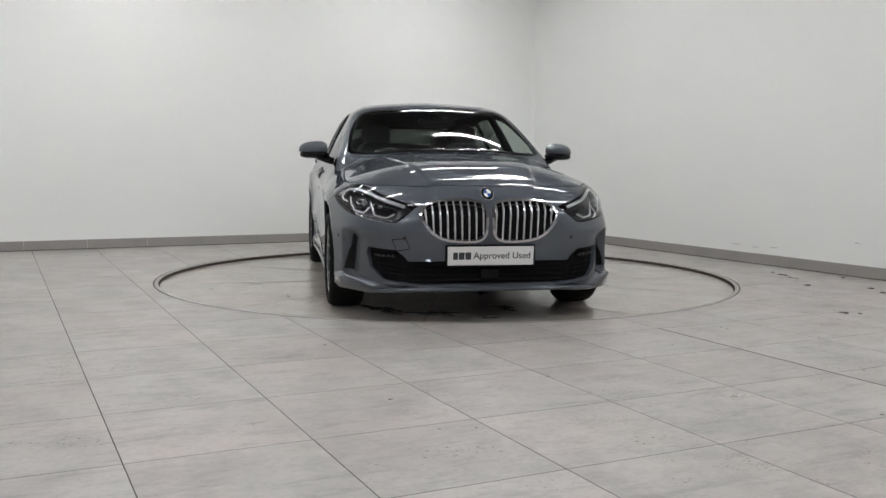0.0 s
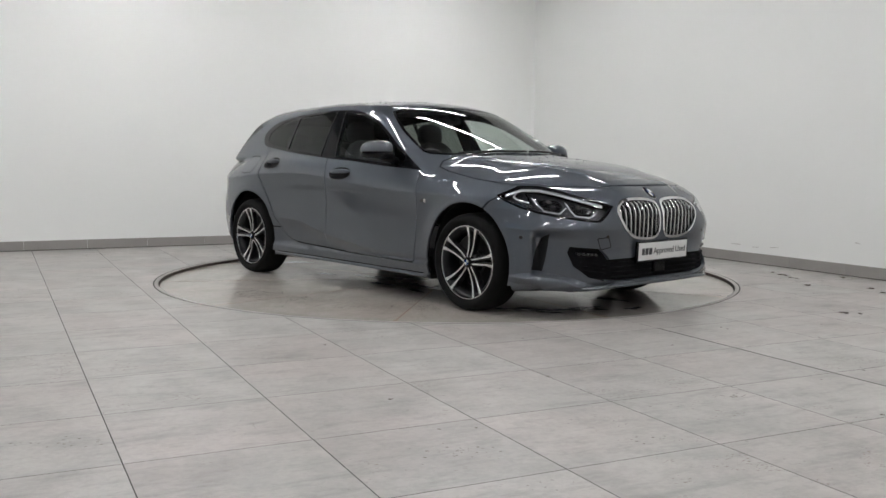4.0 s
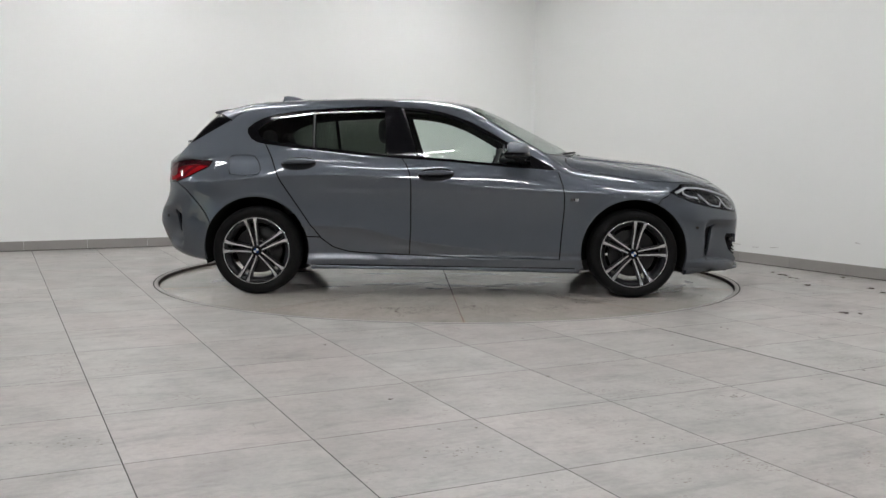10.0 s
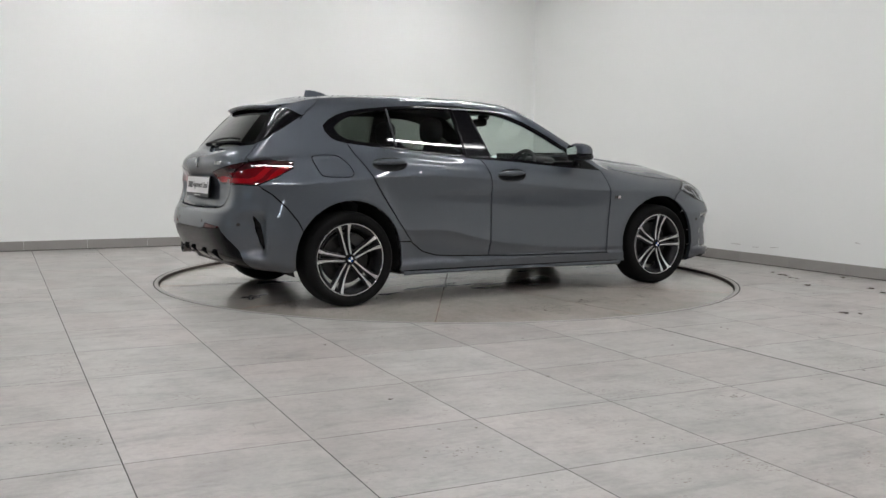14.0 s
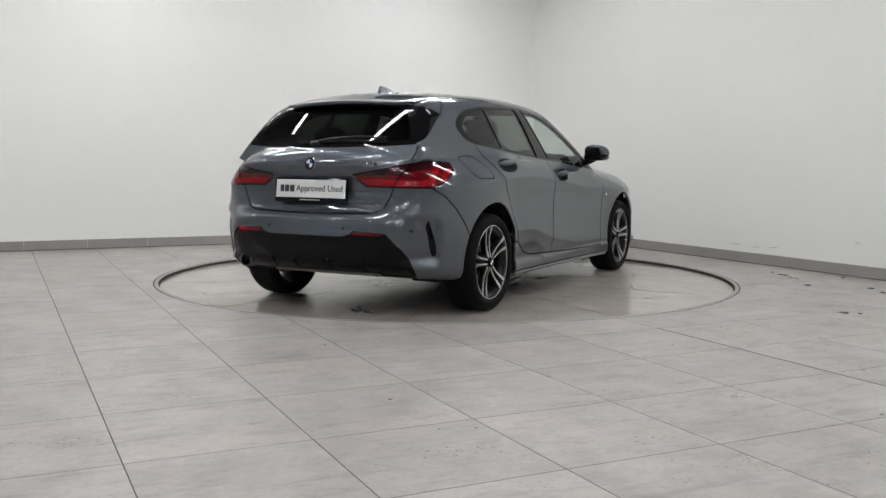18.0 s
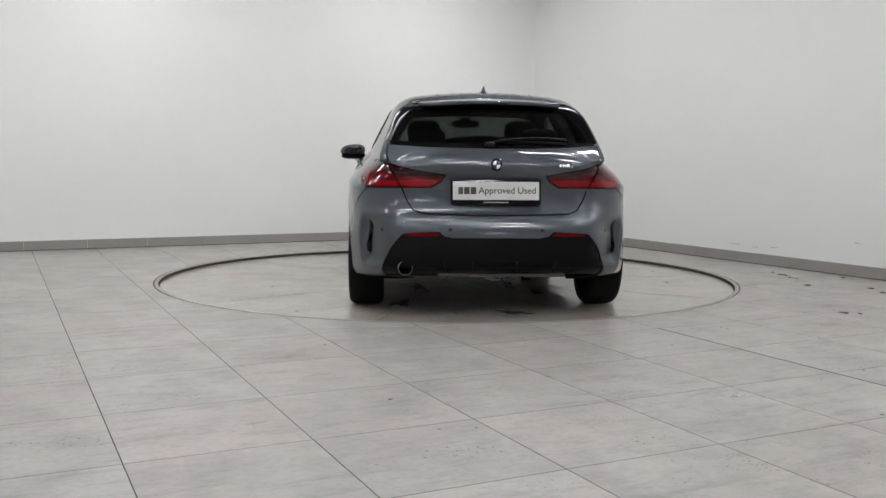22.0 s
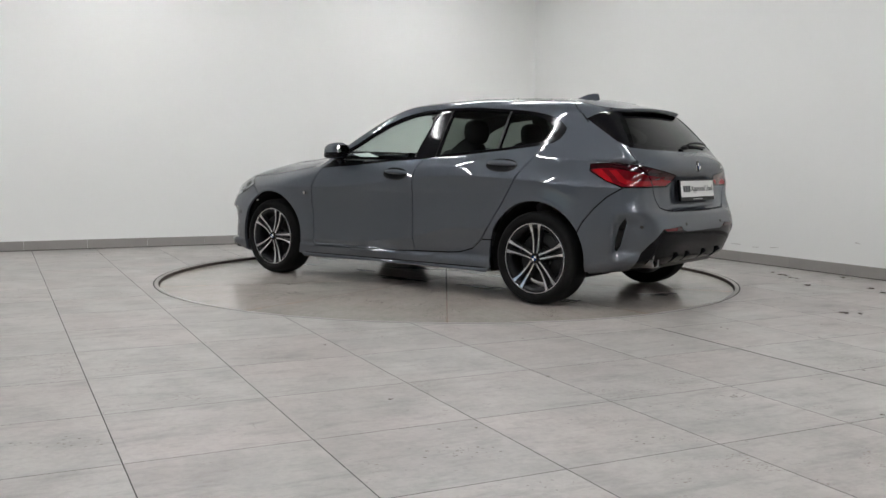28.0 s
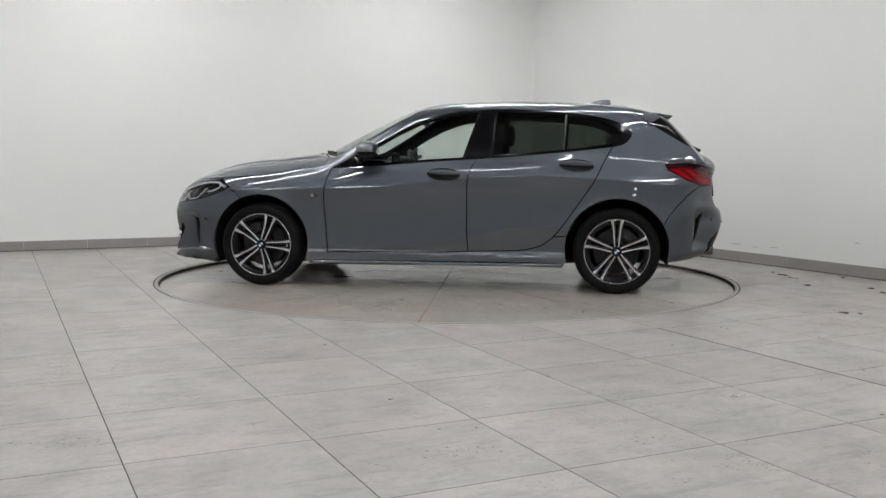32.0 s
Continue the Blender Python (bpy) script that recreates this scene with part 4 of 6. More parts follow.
S.panel("backlight_frame", False, "rear_window_border", M_GLOSS, tailgate, both=True, depth=0, push=.003)
S.panel("spoiler", False, "roof_spoiler", M_PAINT, car, both=True, depth=.02)
S.panel("diffuser", False, "rear_diffuser", M_INSERT, car, "gloss black rear bumper insert", both=True, depth=.03, push=.006)
ob = S.panel("screen", False, "windscreen", M_SCREEN, car, "clear windscreen", both=True, depth=0, push=.003)
ob.visible_shadow = False
S.panel("screen_frame", False, "windscreen_border", M_GLOSS, car, both=True, depth=0, push=.003)
S.panel("belly", False, "underbody", M_UNDER, car, both=True, depth=0)
solid = ("front_door", "rear_door", "front_wing", "sill", "body_side", "fuel_flap", "fuel_gap", "gap", "roof", "bonnet", "front_bumper", "rear_bumper",
         "tailgate", "spoiler", "screen_frame", "backlight_frame", "fin", "headlamp_rim", *[a + b for a in ("taillamp", "taillamp_inner") for b in ("", "edge", "smoke", "guide", "reverse")], "kidney_frame", "window_trim", "diffuser")
S.panel(solid, False, "inner_shell", M_DARK, car, "dark inner body", both=True, depth=0, push=.022)
S.panel(("roof", "spoiler"), False, "headlining", M_LINING, car, both=True, depth=0, push=.035)
for wx in (1.335, -1.335):
    for s in (1, -1):
        bm = bmesh.new()
        rings = []
        for o in (.905, .5):
            rings.append([bm.verts.new((wx + .381 * math.cos(a), s * (o if o < .6 else .82), .322 + .381 * math.sin(a))) for a in np.linspace(-.30, math.pi + .30, 30)])
        for i in range(29):
            bm.faces.new((rings[0][i], rings[0][i + 1], rings[1][i + 1], rings[1][i]))
        hub = bm.verts.new((wx, s * .5, .322))
        for i in range(29):
            bm.faces.new((rings[1][i], rings[1][i + 1], hub))
        part("arch_liner", bm, M_LINER, car, smooth=True)


# ---- wheels ----
def wheel(x, side, lateral, phase, steer=0.0):
    """A double-spoke alloy wheel; its outer face looks along -y before it is set on its side. phase: degrees of the first pair, seen from outside, x to the right."""
    bm = bmesh.new()
    lathe(bm, [(.232, .19), (.222, .165), (.200, .13), (.196, .05), (.205, .02), (.216, .012), (.2265, .006), (.2285, .016), (.222, .02)], 64)
    rim = part("wheel", bm, M_BLACKRIM, car, "five double-spoke alloy wheel in black and silver", smooth=True)
    bm = bmesh.new()
    lathe(bm, [(.2305, .003), (.2325, -.0005), (.2365, .000), (.240, .006), (.2375, .012)], 72)
    part("rim_lip", bm, M_SILVER, rim, "machined silver rim edge", smooth=True)
    bm = bmesh.new()
    lathe(bm, [(.2375, .010), (.246, -.004), (.258, -.012), (.274, -.015), (.291, -.010), (.303, .004), (.310, .022), (.3135, .05), (.3145, .11), (.3135, .16), (.310, .185), (.29, .208), (.26, .212), (.235, .2)], 72)
    part("tyre", bm, M_TYRE, rim, "black low-profile tyre", smooth=True)
    bm = bmesh.new()
    lathe(bm, [(.03, .095), (.165, .095), (.168, .1), (.168, .118), (.03, .118)], 48)
    part("brake_disc", bm, M_DISC, rim)
    bm = bmesh.new()
    lathe(bm, [(.001, .088), (.075, .088), (.082, .094), (.082, .1)], 32)
    part("disc_bell", bm, M_CALIPER, rim)
    bm = bmesh.new()
    back = math.pi * .75 if x > 0 else math.pi * .25
    rows = []
    for a in np.linspace(-.58, .58, 13):
        ca, sa, k = math.cos(a + back), math.sin(a + back), (1 - .35 * (abs(a) / .58) ** 6)
        rows.append([bm.verts.new((r * ca, d, r * sa)) for r, d in ((.14 - .035 * k, .072), (.14 - .028 * k, .070), (.14 + .032 * k, .070), (.14 + .04 * k, .076), (.14 + .04 * k, .14), (.14 - .035 * k, .14))])
    for a, b in zip(rows[:-1], rows[1:]):
        for i in range(6):
            bm.faces.new((a[i], a[(i + 1) % 6], b[(i + 1) % 6], b[i]))
    bm.faces.new(rows[0])
    bm.faces.new(rows[-1])
    bmesh.ops.recalc_face_normals(bm, faces=bm.faces)
    part("brake_caliper", bm, M_CALIPER, rim)
    bm = bmesh.new()
    lathe(bm, [(.001, .006), (.030, .006), (.033, .009), (.036, .02), (.062, .03), (.068, .05), (.068, .09)], 40)
    part("hub", bm, M_BLACKRIM, rim, smooth=True)
    bm = bmesh.new()
    lathe(bm, [(.001, .002), (.026, .002), (.0285, .004), (.0285, .01)], 32)
    part("hub_cap", bm, M_GLOSS, rim)
    for q in range(4):
        bm = bmesh.new()
        pts = [(0, 0)] + [(.0175 * math.cos(a), .0175 * math.sin(a)) for a in np.linspace(q * math.pi / 2, (q + 1) * math.pi / 2, 7)]
        prism(bm, pts, .0022, .0008, lambda u, v, d: Vector((u, d, v)))
        part("badge_quarter", bm, M_BLUE if q % 2 else M_WHITE, rim)
    for k in range(5):
        for o in (-1, 1):
            # from the hub (r .035, o .016) to the rim (r .222, o .031): a thin bar that dips in the middle
            def along(s):
                r, off = .034 + .192 * s, o * (.0135 + .0165 * s)
                dip = .016 + .012 * math.sin(math.pi * min(1, s * 1.05)) - .012 * s
                return r, off + o * .010 * max(0, s - .7) / .3 * .6, dip, .0150 + .017 * (max(0, s - .62) / .38) ** 1.5
            for name, mat, w_k, d0, d1 in (("spoke", M_BLACKRIM, 1.5, .002, .034), ("spoke_face", M_SILVER, .80, -.0012, .003)):
                bm = bmesh.new()
                rows = []
                for s in np.linspace(0, 1, 9):
                    r, off, dip, w = along(s)
                    w *= w_k / 2
                    rows.append([bm.verts.new((r, dip + d, off + e)) for e, d in ((-w, d0 + (.004 if name == "spoke" else 0)), (w, d0 + (.004 if name == "spoke" else 0)), (w * (1.3 if name == "spoke" else 1), d1), (-w * (1.3 if name == "spoke" else 1), d1))])
                for a, b in zip(rows[:-1], rows[1:]):
                    for i in range(4):
                        bm.faces.new((a[i], a[(i + 1) % 4], b[(i + 1) % 4], b[i]))
                bm.faces.new(rows[0][::-1])
                bm.faces.new(rows[-1])
                bmesh.ops.recalc_face_normals(bm, faces=bm.faces)
                bmesh.ops.transform(bm, matrix=Matrix.Rotation(-radians(phase + 72 * k), 4, "Y"), verts=bm.verts)
                part(name, bm, mat, rim)
    # outer face at -y for the right side of the car
    turn = Matrix.Rotation(radians(steer), 4, "Z")
    if side > 0:
        turn = turn @ Matrix.Rotation(math.pi, 4, "Z")
    rim.matrix_basis = Matrix.Translation((x, side * lateral, .312)) @ turn
    return rim


wheel(1.335, -1, .880, 7)
wheel(-1.335, -1, .876, 29)
wheel(1.335, 1, .880, -2)
wheel(-1.335, 1, .876, 18)


# ---- points on the car's surface ----
def on_all(kind, pts, push=0.0):
    """Surface points and normals at chart coordinates (degrees for nose and tail), moved in by push (one for all, or each its own)."""
    q = np.array(pts, float)
    u, v, k = q[:, 0], q[:, 1], np.ones(len(q))
    O, V = {
        "side": lambda: ((u, 0 * k, v), (0 * k, k, 0 * k)),
        "front": lambda: ((1.2 * k, u, v), (k, 0 * k, 0 * k)),
        "back": lambda: ((-1.2 * k, u, v), (-k, 0 * k, 0 * k)),
        "top": lambda: ((u, v, .8 * k), (0 * k, 0 * k, k)),
        "nose": lambda: ((k, 0 * k, v), (np.cos(np.radians(u)), np.sin(np.radians(u)), 0 * k)),
        "tail": lambda: ((-k, 0 * k, v), (-np.cos(np.radians(u)), np.sin(np.radians(u)), 0 * k)),
    }[kind]()
    P = meet(np.stack(O, -1), np.stack(V, -1))
    N = surface_normal(P)
    return P - N * np.reshape(push * k, (-1, 1)), N


def on(kind, u, v, push=0.0):
    return Vector(on_all(kind, [(u, v)], push)[0][0])


def flip(p, mirror):
    return Vector((p[0], -p[1], p[2])) if mirror else Vector(p)


def ribbon(name, kind, line, width, push, thick, mat, parent, mirror=False, label="", steps=4):
    """A flat bar that follows a line on the surface."""
    pts = []
    for a, b in zip(line[:-1], line[1:]):
        for k in range(steps):
            pts.append((a[0] + (b[0] - a[0]) * k / steps, a[1] + (b[1] - a[1]) * k / steps))
    pts.append(line[-1])
    P, N = on_all(kind, pts, push)
    P, N = [Vector(q) for q in P], [Vector(q) for q in N]
    bm = bmesh.new()
    rows = []
    for i, p in enumerate(P):
        d = (P[min(i + 1, len(P) - 1)] - P[max(i - 1, 0)]).normalized()
        w = d.cross(N[i]).normalized() * width / 2
        rows.append([bm.verts.new(flip(q, mirror)) for q in (p - w, p - w * .96 + N[i] * thick, p + w * .96 + N[i] * thick, p + w)])
    for a, b in zip(rows[:-1], rows[1:]):
        for i in range(3):
            bm.faces.new((a[i], a[i + 1], b[i + 1], b[i]))
        bm.faces.new((a[3], a[0], b[0], b[3]))
    bm.faces.new(rows[0])
    bm.faces.new(rows[-1])
    bmesh.ops.recalc_face_normals(bm, faces=bm.faces)
    return part(name, bm, mat, parent, label, smooth=True)


def patch(name, kind, outline, push, thick, mat, parent, mirror=False, label=""):
    """A plate with this outline that follows the surface."""
    bm = bmesh.new()
    mu, mv = sum(q[0] for q in outline) / len(outline), sum(q[1] for q in outline) / len(outline)
    n, spec = len(outline), ((1.0, push), (1.0, push - thick * .7), (.9, push - thick), (.45, push - thick), (0.0, push - thick))
    P = on_all(kind, [(mu + (u - mu) * k, mv + (v - mv) * k) for k, d in spec for u, v in outline], np.repeat([d for k, d in spec], n))[0]
    V = [bm.verts.new(flip(q, mirror)) for q in P[:4 * n + 1]]
    rings, mid = [V[i * n:(i + 1) * n] for i in range(4)], V[4 * n]
    for a, b in zip(rings[:-1], rings[1:]):
        for i in range(n):
            bm.faces.new((a[i], a[(i + 1) % n], b[(i + 1) % n], b[i]))
    for i in range(n):
        bm.faces.new((rings[-1][i], rings[-1][(i + 1) % n], mid))
    bmesh.ops.recalc_face_normals(bm, faces=bm.faces)
    return part(name, bm, mat, parent, label, smooth=True)


def disc_outline(u, v, ru, rv, n=20):
    return [(u + ru * math.cos(2 * math.pi * k / n), v + rv * math.sin(2 * math.pi * k / n)) for k in range(n)]


def find(name, mirror):
    """The panel of that name on the wanted side."""
    for ob in car.children_recursive:
        if ob.name.split(".")[0] == name and (ob.data.vertices[0].co.y < 0) == mirror:
            return ob
    return car


# ---- grille, lamps and intakes ----
for mirror in (False, True):
    for k in range(9):
        y = .038 + .0425 * k
        inner = shrunk(KIDNEY, .014)
        zs = np.linspace(.46, .76, 151)
        zs = zs[inside(np.stack([0 * zs + y, zs], -1), inner)]
        lo, hi = zs[0] - .006, zs[-1] + .006
        rows = []
        bm = bmesh.new()
        S9 = np.linspace(0, 1, 9)
        for p in on_all("front", np.stack([y + .006 * (S9 - .5), lo + (hi - lo) * S9], -1), .012 - .014 * np.exp(-((S9 - .78) / .22) ** 2))[0]:
            p = Vector(p)
            rows.append([bm.verts.new(flip(p + Vector(o), mirror)) for o in ((0, -.0052, 0), (.002, -.002, 0), (.002, .002, 0), (0, .0052, 0), (-.03, .004, 0), (-.03, -.004, 0))])
        for a, b in zip(rows[:-1], rows[1:]):
            for i in range(6):
                bm.faces.new((a[i], a[(i + 1) % 6], b[(i + 1) % 6], b[i]))
        bmesh.ops.recalc_face_normals(bm, faces=bm.faces)
        part("grille_slat", bm, M_SILVER, car, "silver vertical grille slat")
    lamp = find("headlamp", mirror)
    ribbon("light_strip", "nose", [(53.2, .752), (47.8, .788), (42, .788), (36.5, .767), (31, .733), (24, .693)], .020, .016, .006, M_DRL, lamp, mirror, "pale upper light strip")
    ribbon("light_guide", "nose", [(44.5, .745), (43.2, .700), (41.2, .664), (36.8, .652), (34.8, .684)], .0060, .020, .006, M_DRL, lamp, mirror)
    ribbon("light_guide", "nose", [(35.0, .722), (33.9, .678), (32.4, .640), (28.6, .628), (26.6, .650)], .0060, .020, .006, M_DRL, lamp, mirror)
    patch("lamp_module", "nose", [(43.0, .738), (37.5, .742), (35.8, .705), (36.8, .668), (41.0, .672), (42.6, .70)], .032, .012, M_GLOSS, lamp, mirror, "dark glass lamp module")
    patch("lamp_module", "nose", [(34.0, .715), (27.5, .690), (26.2, .668), (27.8, .644), (32.2, .652), (33.4, .68)], .032, .012, M_GLOSS, lamp, mirror, "dark glass lamp module")
    for u, v in ((39.6, .722), (38.6, .690), (31.4, .69)):
        patch("projector_lens", "nose", disc_outline(u, v, .8, .013, 14), .022, .006, M_DISC, lamp, mirror)
    ribbon("light_guide", "nose", [(49.6, .772), (50.4, .748), (48.6, .722), (45.6, .712)], .010, .020, .006, M_DRL, lamp, mirror)
    ribbon("lamp_divider", "nose", [(46.6, .782), (45.6, .74), (44.8, .70), (45.4, .672)], .012, .026, .008, M_GLOSS, lamp, mirror)
    # fog light strip
    intake = find("fog_intake", mirror)
    ribbon("fog_lamp_bar", "nose", [(32.6, .408), (25.6, .402)], .026, .020, .008, M_GLOSS, intake, mirror)
    for k in range(5):
        patch("fog_lens", "nose", disc_outline(31.6 - 1.25 * k, .4075 - .001 * k, .42, .007, 12), .012, .006, M_DISC, intake, mirror)
    for zz in (.30, .325, .35):
        ribbon("intake_slat", "front", [(.50, zz - .01), (.60, zz + .004), (.655, zz + .012)], .008, .022, .006, M_DARK, intake, mirror)
    # sensors
    for kind, u, v in (("front", .50, .51), ("nose", 47.5, .50), ("tail", 13.5, .552), ("tail", 33.5, .545)):
        patch("parking_sensor", kind, disc_outline(u, v, .011 if kind == "front" else .6, .011, 14), 0, .0015, M_UNDER, car, mirror)
    for u, v in ((.885, .690),):
        for k, m in enumerate((M_DISC, M_INK, M_RED_DARK)):
            patch("wing_badge", "side", [(u + .010 * k, v + .011), (u + .008 + .010 * k, v + .011), (u + .004 + .010 * k, v - .011), (u - .004 + .010 * k, v - .011)], 0, .0015, m, car, mirror)
        patch("wing_badge", "side", [(u + .032, v + .011), (u + .056, v + .011), (u + .052, v - .011), (u + .028, v - .011)], 0, .0015, M_CHROME, car, mirror)

# ---- door edges on the black pillar, the bar before the quarter pane ----
M_BAR = material("satin_black_rubber", (.012, .012, .013), .4, vary=.2, scale=30)
for mirror in (False, True):
    for name, mat, wide in (("rear_end", M_GLOSS, .007), ("front_start", M_GLOSS, .009), ("quarter", M_BAR, .013)):
        (x0, z0), (x1, z1) = DIV[name]
        lo, hi = (.985, 1.335) if name != "quarter" else (1.045, 1.305)
        line = [(x0 + (v - z0) / (z1 - z0) * (x1 - x0), v) for v in np.linspace(lo, hi, 5)]
        ribbon("pillar_edge" if mat is M_GLOSS else "window_bar", "side", line, wide, .002, .005, mat, find("rear_door", mirror), mirror)

# ---- towing eye cover in the bumper ----
loop = [(.570, .500), (.492, .507), (.468, .446), (.543, .434)]
ribbon("towing_cover", "front", [tuple(q) for q in loop] + [tuple(loop[0])], .0045, .0006, .0012, M_DARK, car, True, "square towing eye cover outline", steps=4)

# ---- lower edges: sill lip, splitter ----
for mirror in (False, True):
    s = -1 if mirror else 1
    bm = bmesh.new()
    rows = []
    X26 = np.linspace(-.945, .93, 26)
    for x, y in zip(X26, on_all("side", np.stack([X26, 0 * X26 + .235], -1))[0][:, 1]):
        e = min(1, (x + .945) / .25, (.93 - x) / .10)
        zz = .194 - .010 * (x + .9) / 1.8
        rows.append([bm.verts.new((x, s * (y + dy * e), zz + dz)) for dy, dz in ((-.05, .022), (-.002, .018), (.006, .008), (.006, -.002), (-.02, -.008), (-.06, -.004))])
    for a, b in zip(rows[:-1], rows[1:]):
        for i in range(5):
            bm.faces.new((a[i], a[i + 1], b[i + 1], b[i]))
    bmesh.ops.recalc_face_normals(bm, faces=bm.faces)
    part("sill_lip", bm, M_PAINT, car, smooth=True)
    # narrow dark strip laid on the sill just above the lip
    ribbon("sill_groove", "side", [(-.94, .216), (-.5, .214), (0, .210), (.5, .206), (.92, .204)], .010, .0, .0012, M_DARK, car, mirror)
    bm = bmesh.new()
    rows = []
    Y22 = np.linspace(0, .80, 22)
    for y, p in zip(Y22, on_all("front", np.stack([Y22, 0 * Y22 + .243], -1))[0]):
        out = .012 - .02 * max(0, y - .60)
        zz = .208 - .010 * max(0, min(1, (y - .45) / .15))
        rows.append([bm.verts.new((p[0] + dx, s * y, zz + dz)) for dx, dz in ((-.05, .016), (-.002, .014), (out, .008), (out, -.006), (-.03, -.016), (-.09, -.012))])
    for a, b in zip(rows[:-1], rows[1:]):
        for i in range(5):
            bm.faces.new((a[i], a[i + 1], b[i + 1], b[i]))
    bmesh.ops.recalc_face_normals(bm, faces=bm.faces)
    part("front_lip", bm, M_PAINT, car, smooth=True)

# ---- number plates ----
def words(text, size, mat, parent, m, name="lettering"):
    cu = bpy.data.curves.new(name, "FONT")
    cu.body, cu.size, cu.align_x, cu.align_y, cu.extrude, cu.offset = text, size, "LEFT", "CENTER", .0006, size * .012
    tmp = new("tmp", cu)
    dg = bpy.context.evaluated_depsgraph_get()
    me = bpy.data.meshes.new_from_object(tmp.evaluated_get(dg))
    bpy.data.objects.remove(tmp)
    me.materials.clear()
    me.materials.append(mat)
    ob = new(name, me)
    ob.parent, ob.matrix_basis = parent, m
    return ob


def plate(parent, m, frame_drop):
    """A dealer's plate: plain bars for the maker's name, then two words."""
    bm = bmesh.new()
    box(bm, -.268, .268, -.066 - frame_drop, .064, -.018, 0, bevel=.006)
    holder = part("plate_holder", bm, M_GLOSS, parent, "gloss black plate holder")
    bm = bmesh.new()
    box(bm, -.256, .256, -.0545, .0545, 0, .003, bevel=.0015)
    sign = part("number_plate", bm, M_PLATE, holder, "white dealer plate with dark lettering")
    for ob in (holder,):
        ob.matrix_basis = m
    for k, w in enumerate((.028, .033, .034)):
        bm = bmesh.new()
        x = -.224 + sum((.028, .033, .034)[:k]) + .0055 * k
        box(bm, x, x + w, -.021, .021, .003, .0036)
        ob = part("print_bar", bm, M_INK, holder)
    words("Approved Used", .0535, M_INK, holder, pose(-.104, 0, .0036))
    if frame_drop > .01:
        bm = bmesh.new()
        box(bm, -.075, .075, -.071, -.066, .0, .0012)
        part("print_bar", bm, M_PLATE, holder)
    return holder


plate(car, Matrix.Translation((2.207, 0, .407)) @ Matrix(((0, 0, 1, 0), (1, 0, 0, 0), (0, 1, 0, 0), (0, 0, 0, 1))) @ pose(0, 0, 0, 3, 0, 0), .0)
plate(car, Matrix.Translation((-2.078, 0, .780)) @ Matrix(((0, 0, -1, 0), (-1, 0, 0, 0), (0, 1, 0, 0), (0, 0, 0, 1))) @ pose(0, 0, 0, -7, 0, 0), .014)


# ---- badges ----
def roundel(kind, u, v, r, push=-.003):
    patch("badge_ring", kind, disc_outline(u, v, r, r, 28), 0, .004, M_CHROME, car, False, "round badge with a chrome ring")
    patch("badge_field", kind, disc_outline(u, v, r * .93, r * .93, 28), 0, .0052, M_GLOSS, car)
    for q in range(4):
        outline = [(u + r * .03 * math.cos(radians(45 + 90 * q)), v + r * .03 * math.sin(radians(45 + 90 * q)))]
        outline += [(u + r * .60 * math.cos(radians(a)), v + r * .60 * math.sin(radians(a))) for a in range(90 * q, 90 * q + 91, 15)]
        patch("badge_quarter", kind, outline, -.003, .0032, M_BLUE if q % 2 else M_WHITE, car)


roundel("front", 0, .762, .037)
roundel("back", 0, .932, .038)
for k, (w, x) in enumerate(((.010, 0), (.010, .018), (.024, .036), (.010, .068))):
    u = -.378 - x - w / 2
    patch("model_badge", "back", [(u - w / 2, .918), (u + w / 2, .918), (u + w / 2, .942), (u - w / 2, .942)], 0, .003, M_CHROME, tailgate, False, "small chrome badge bars")

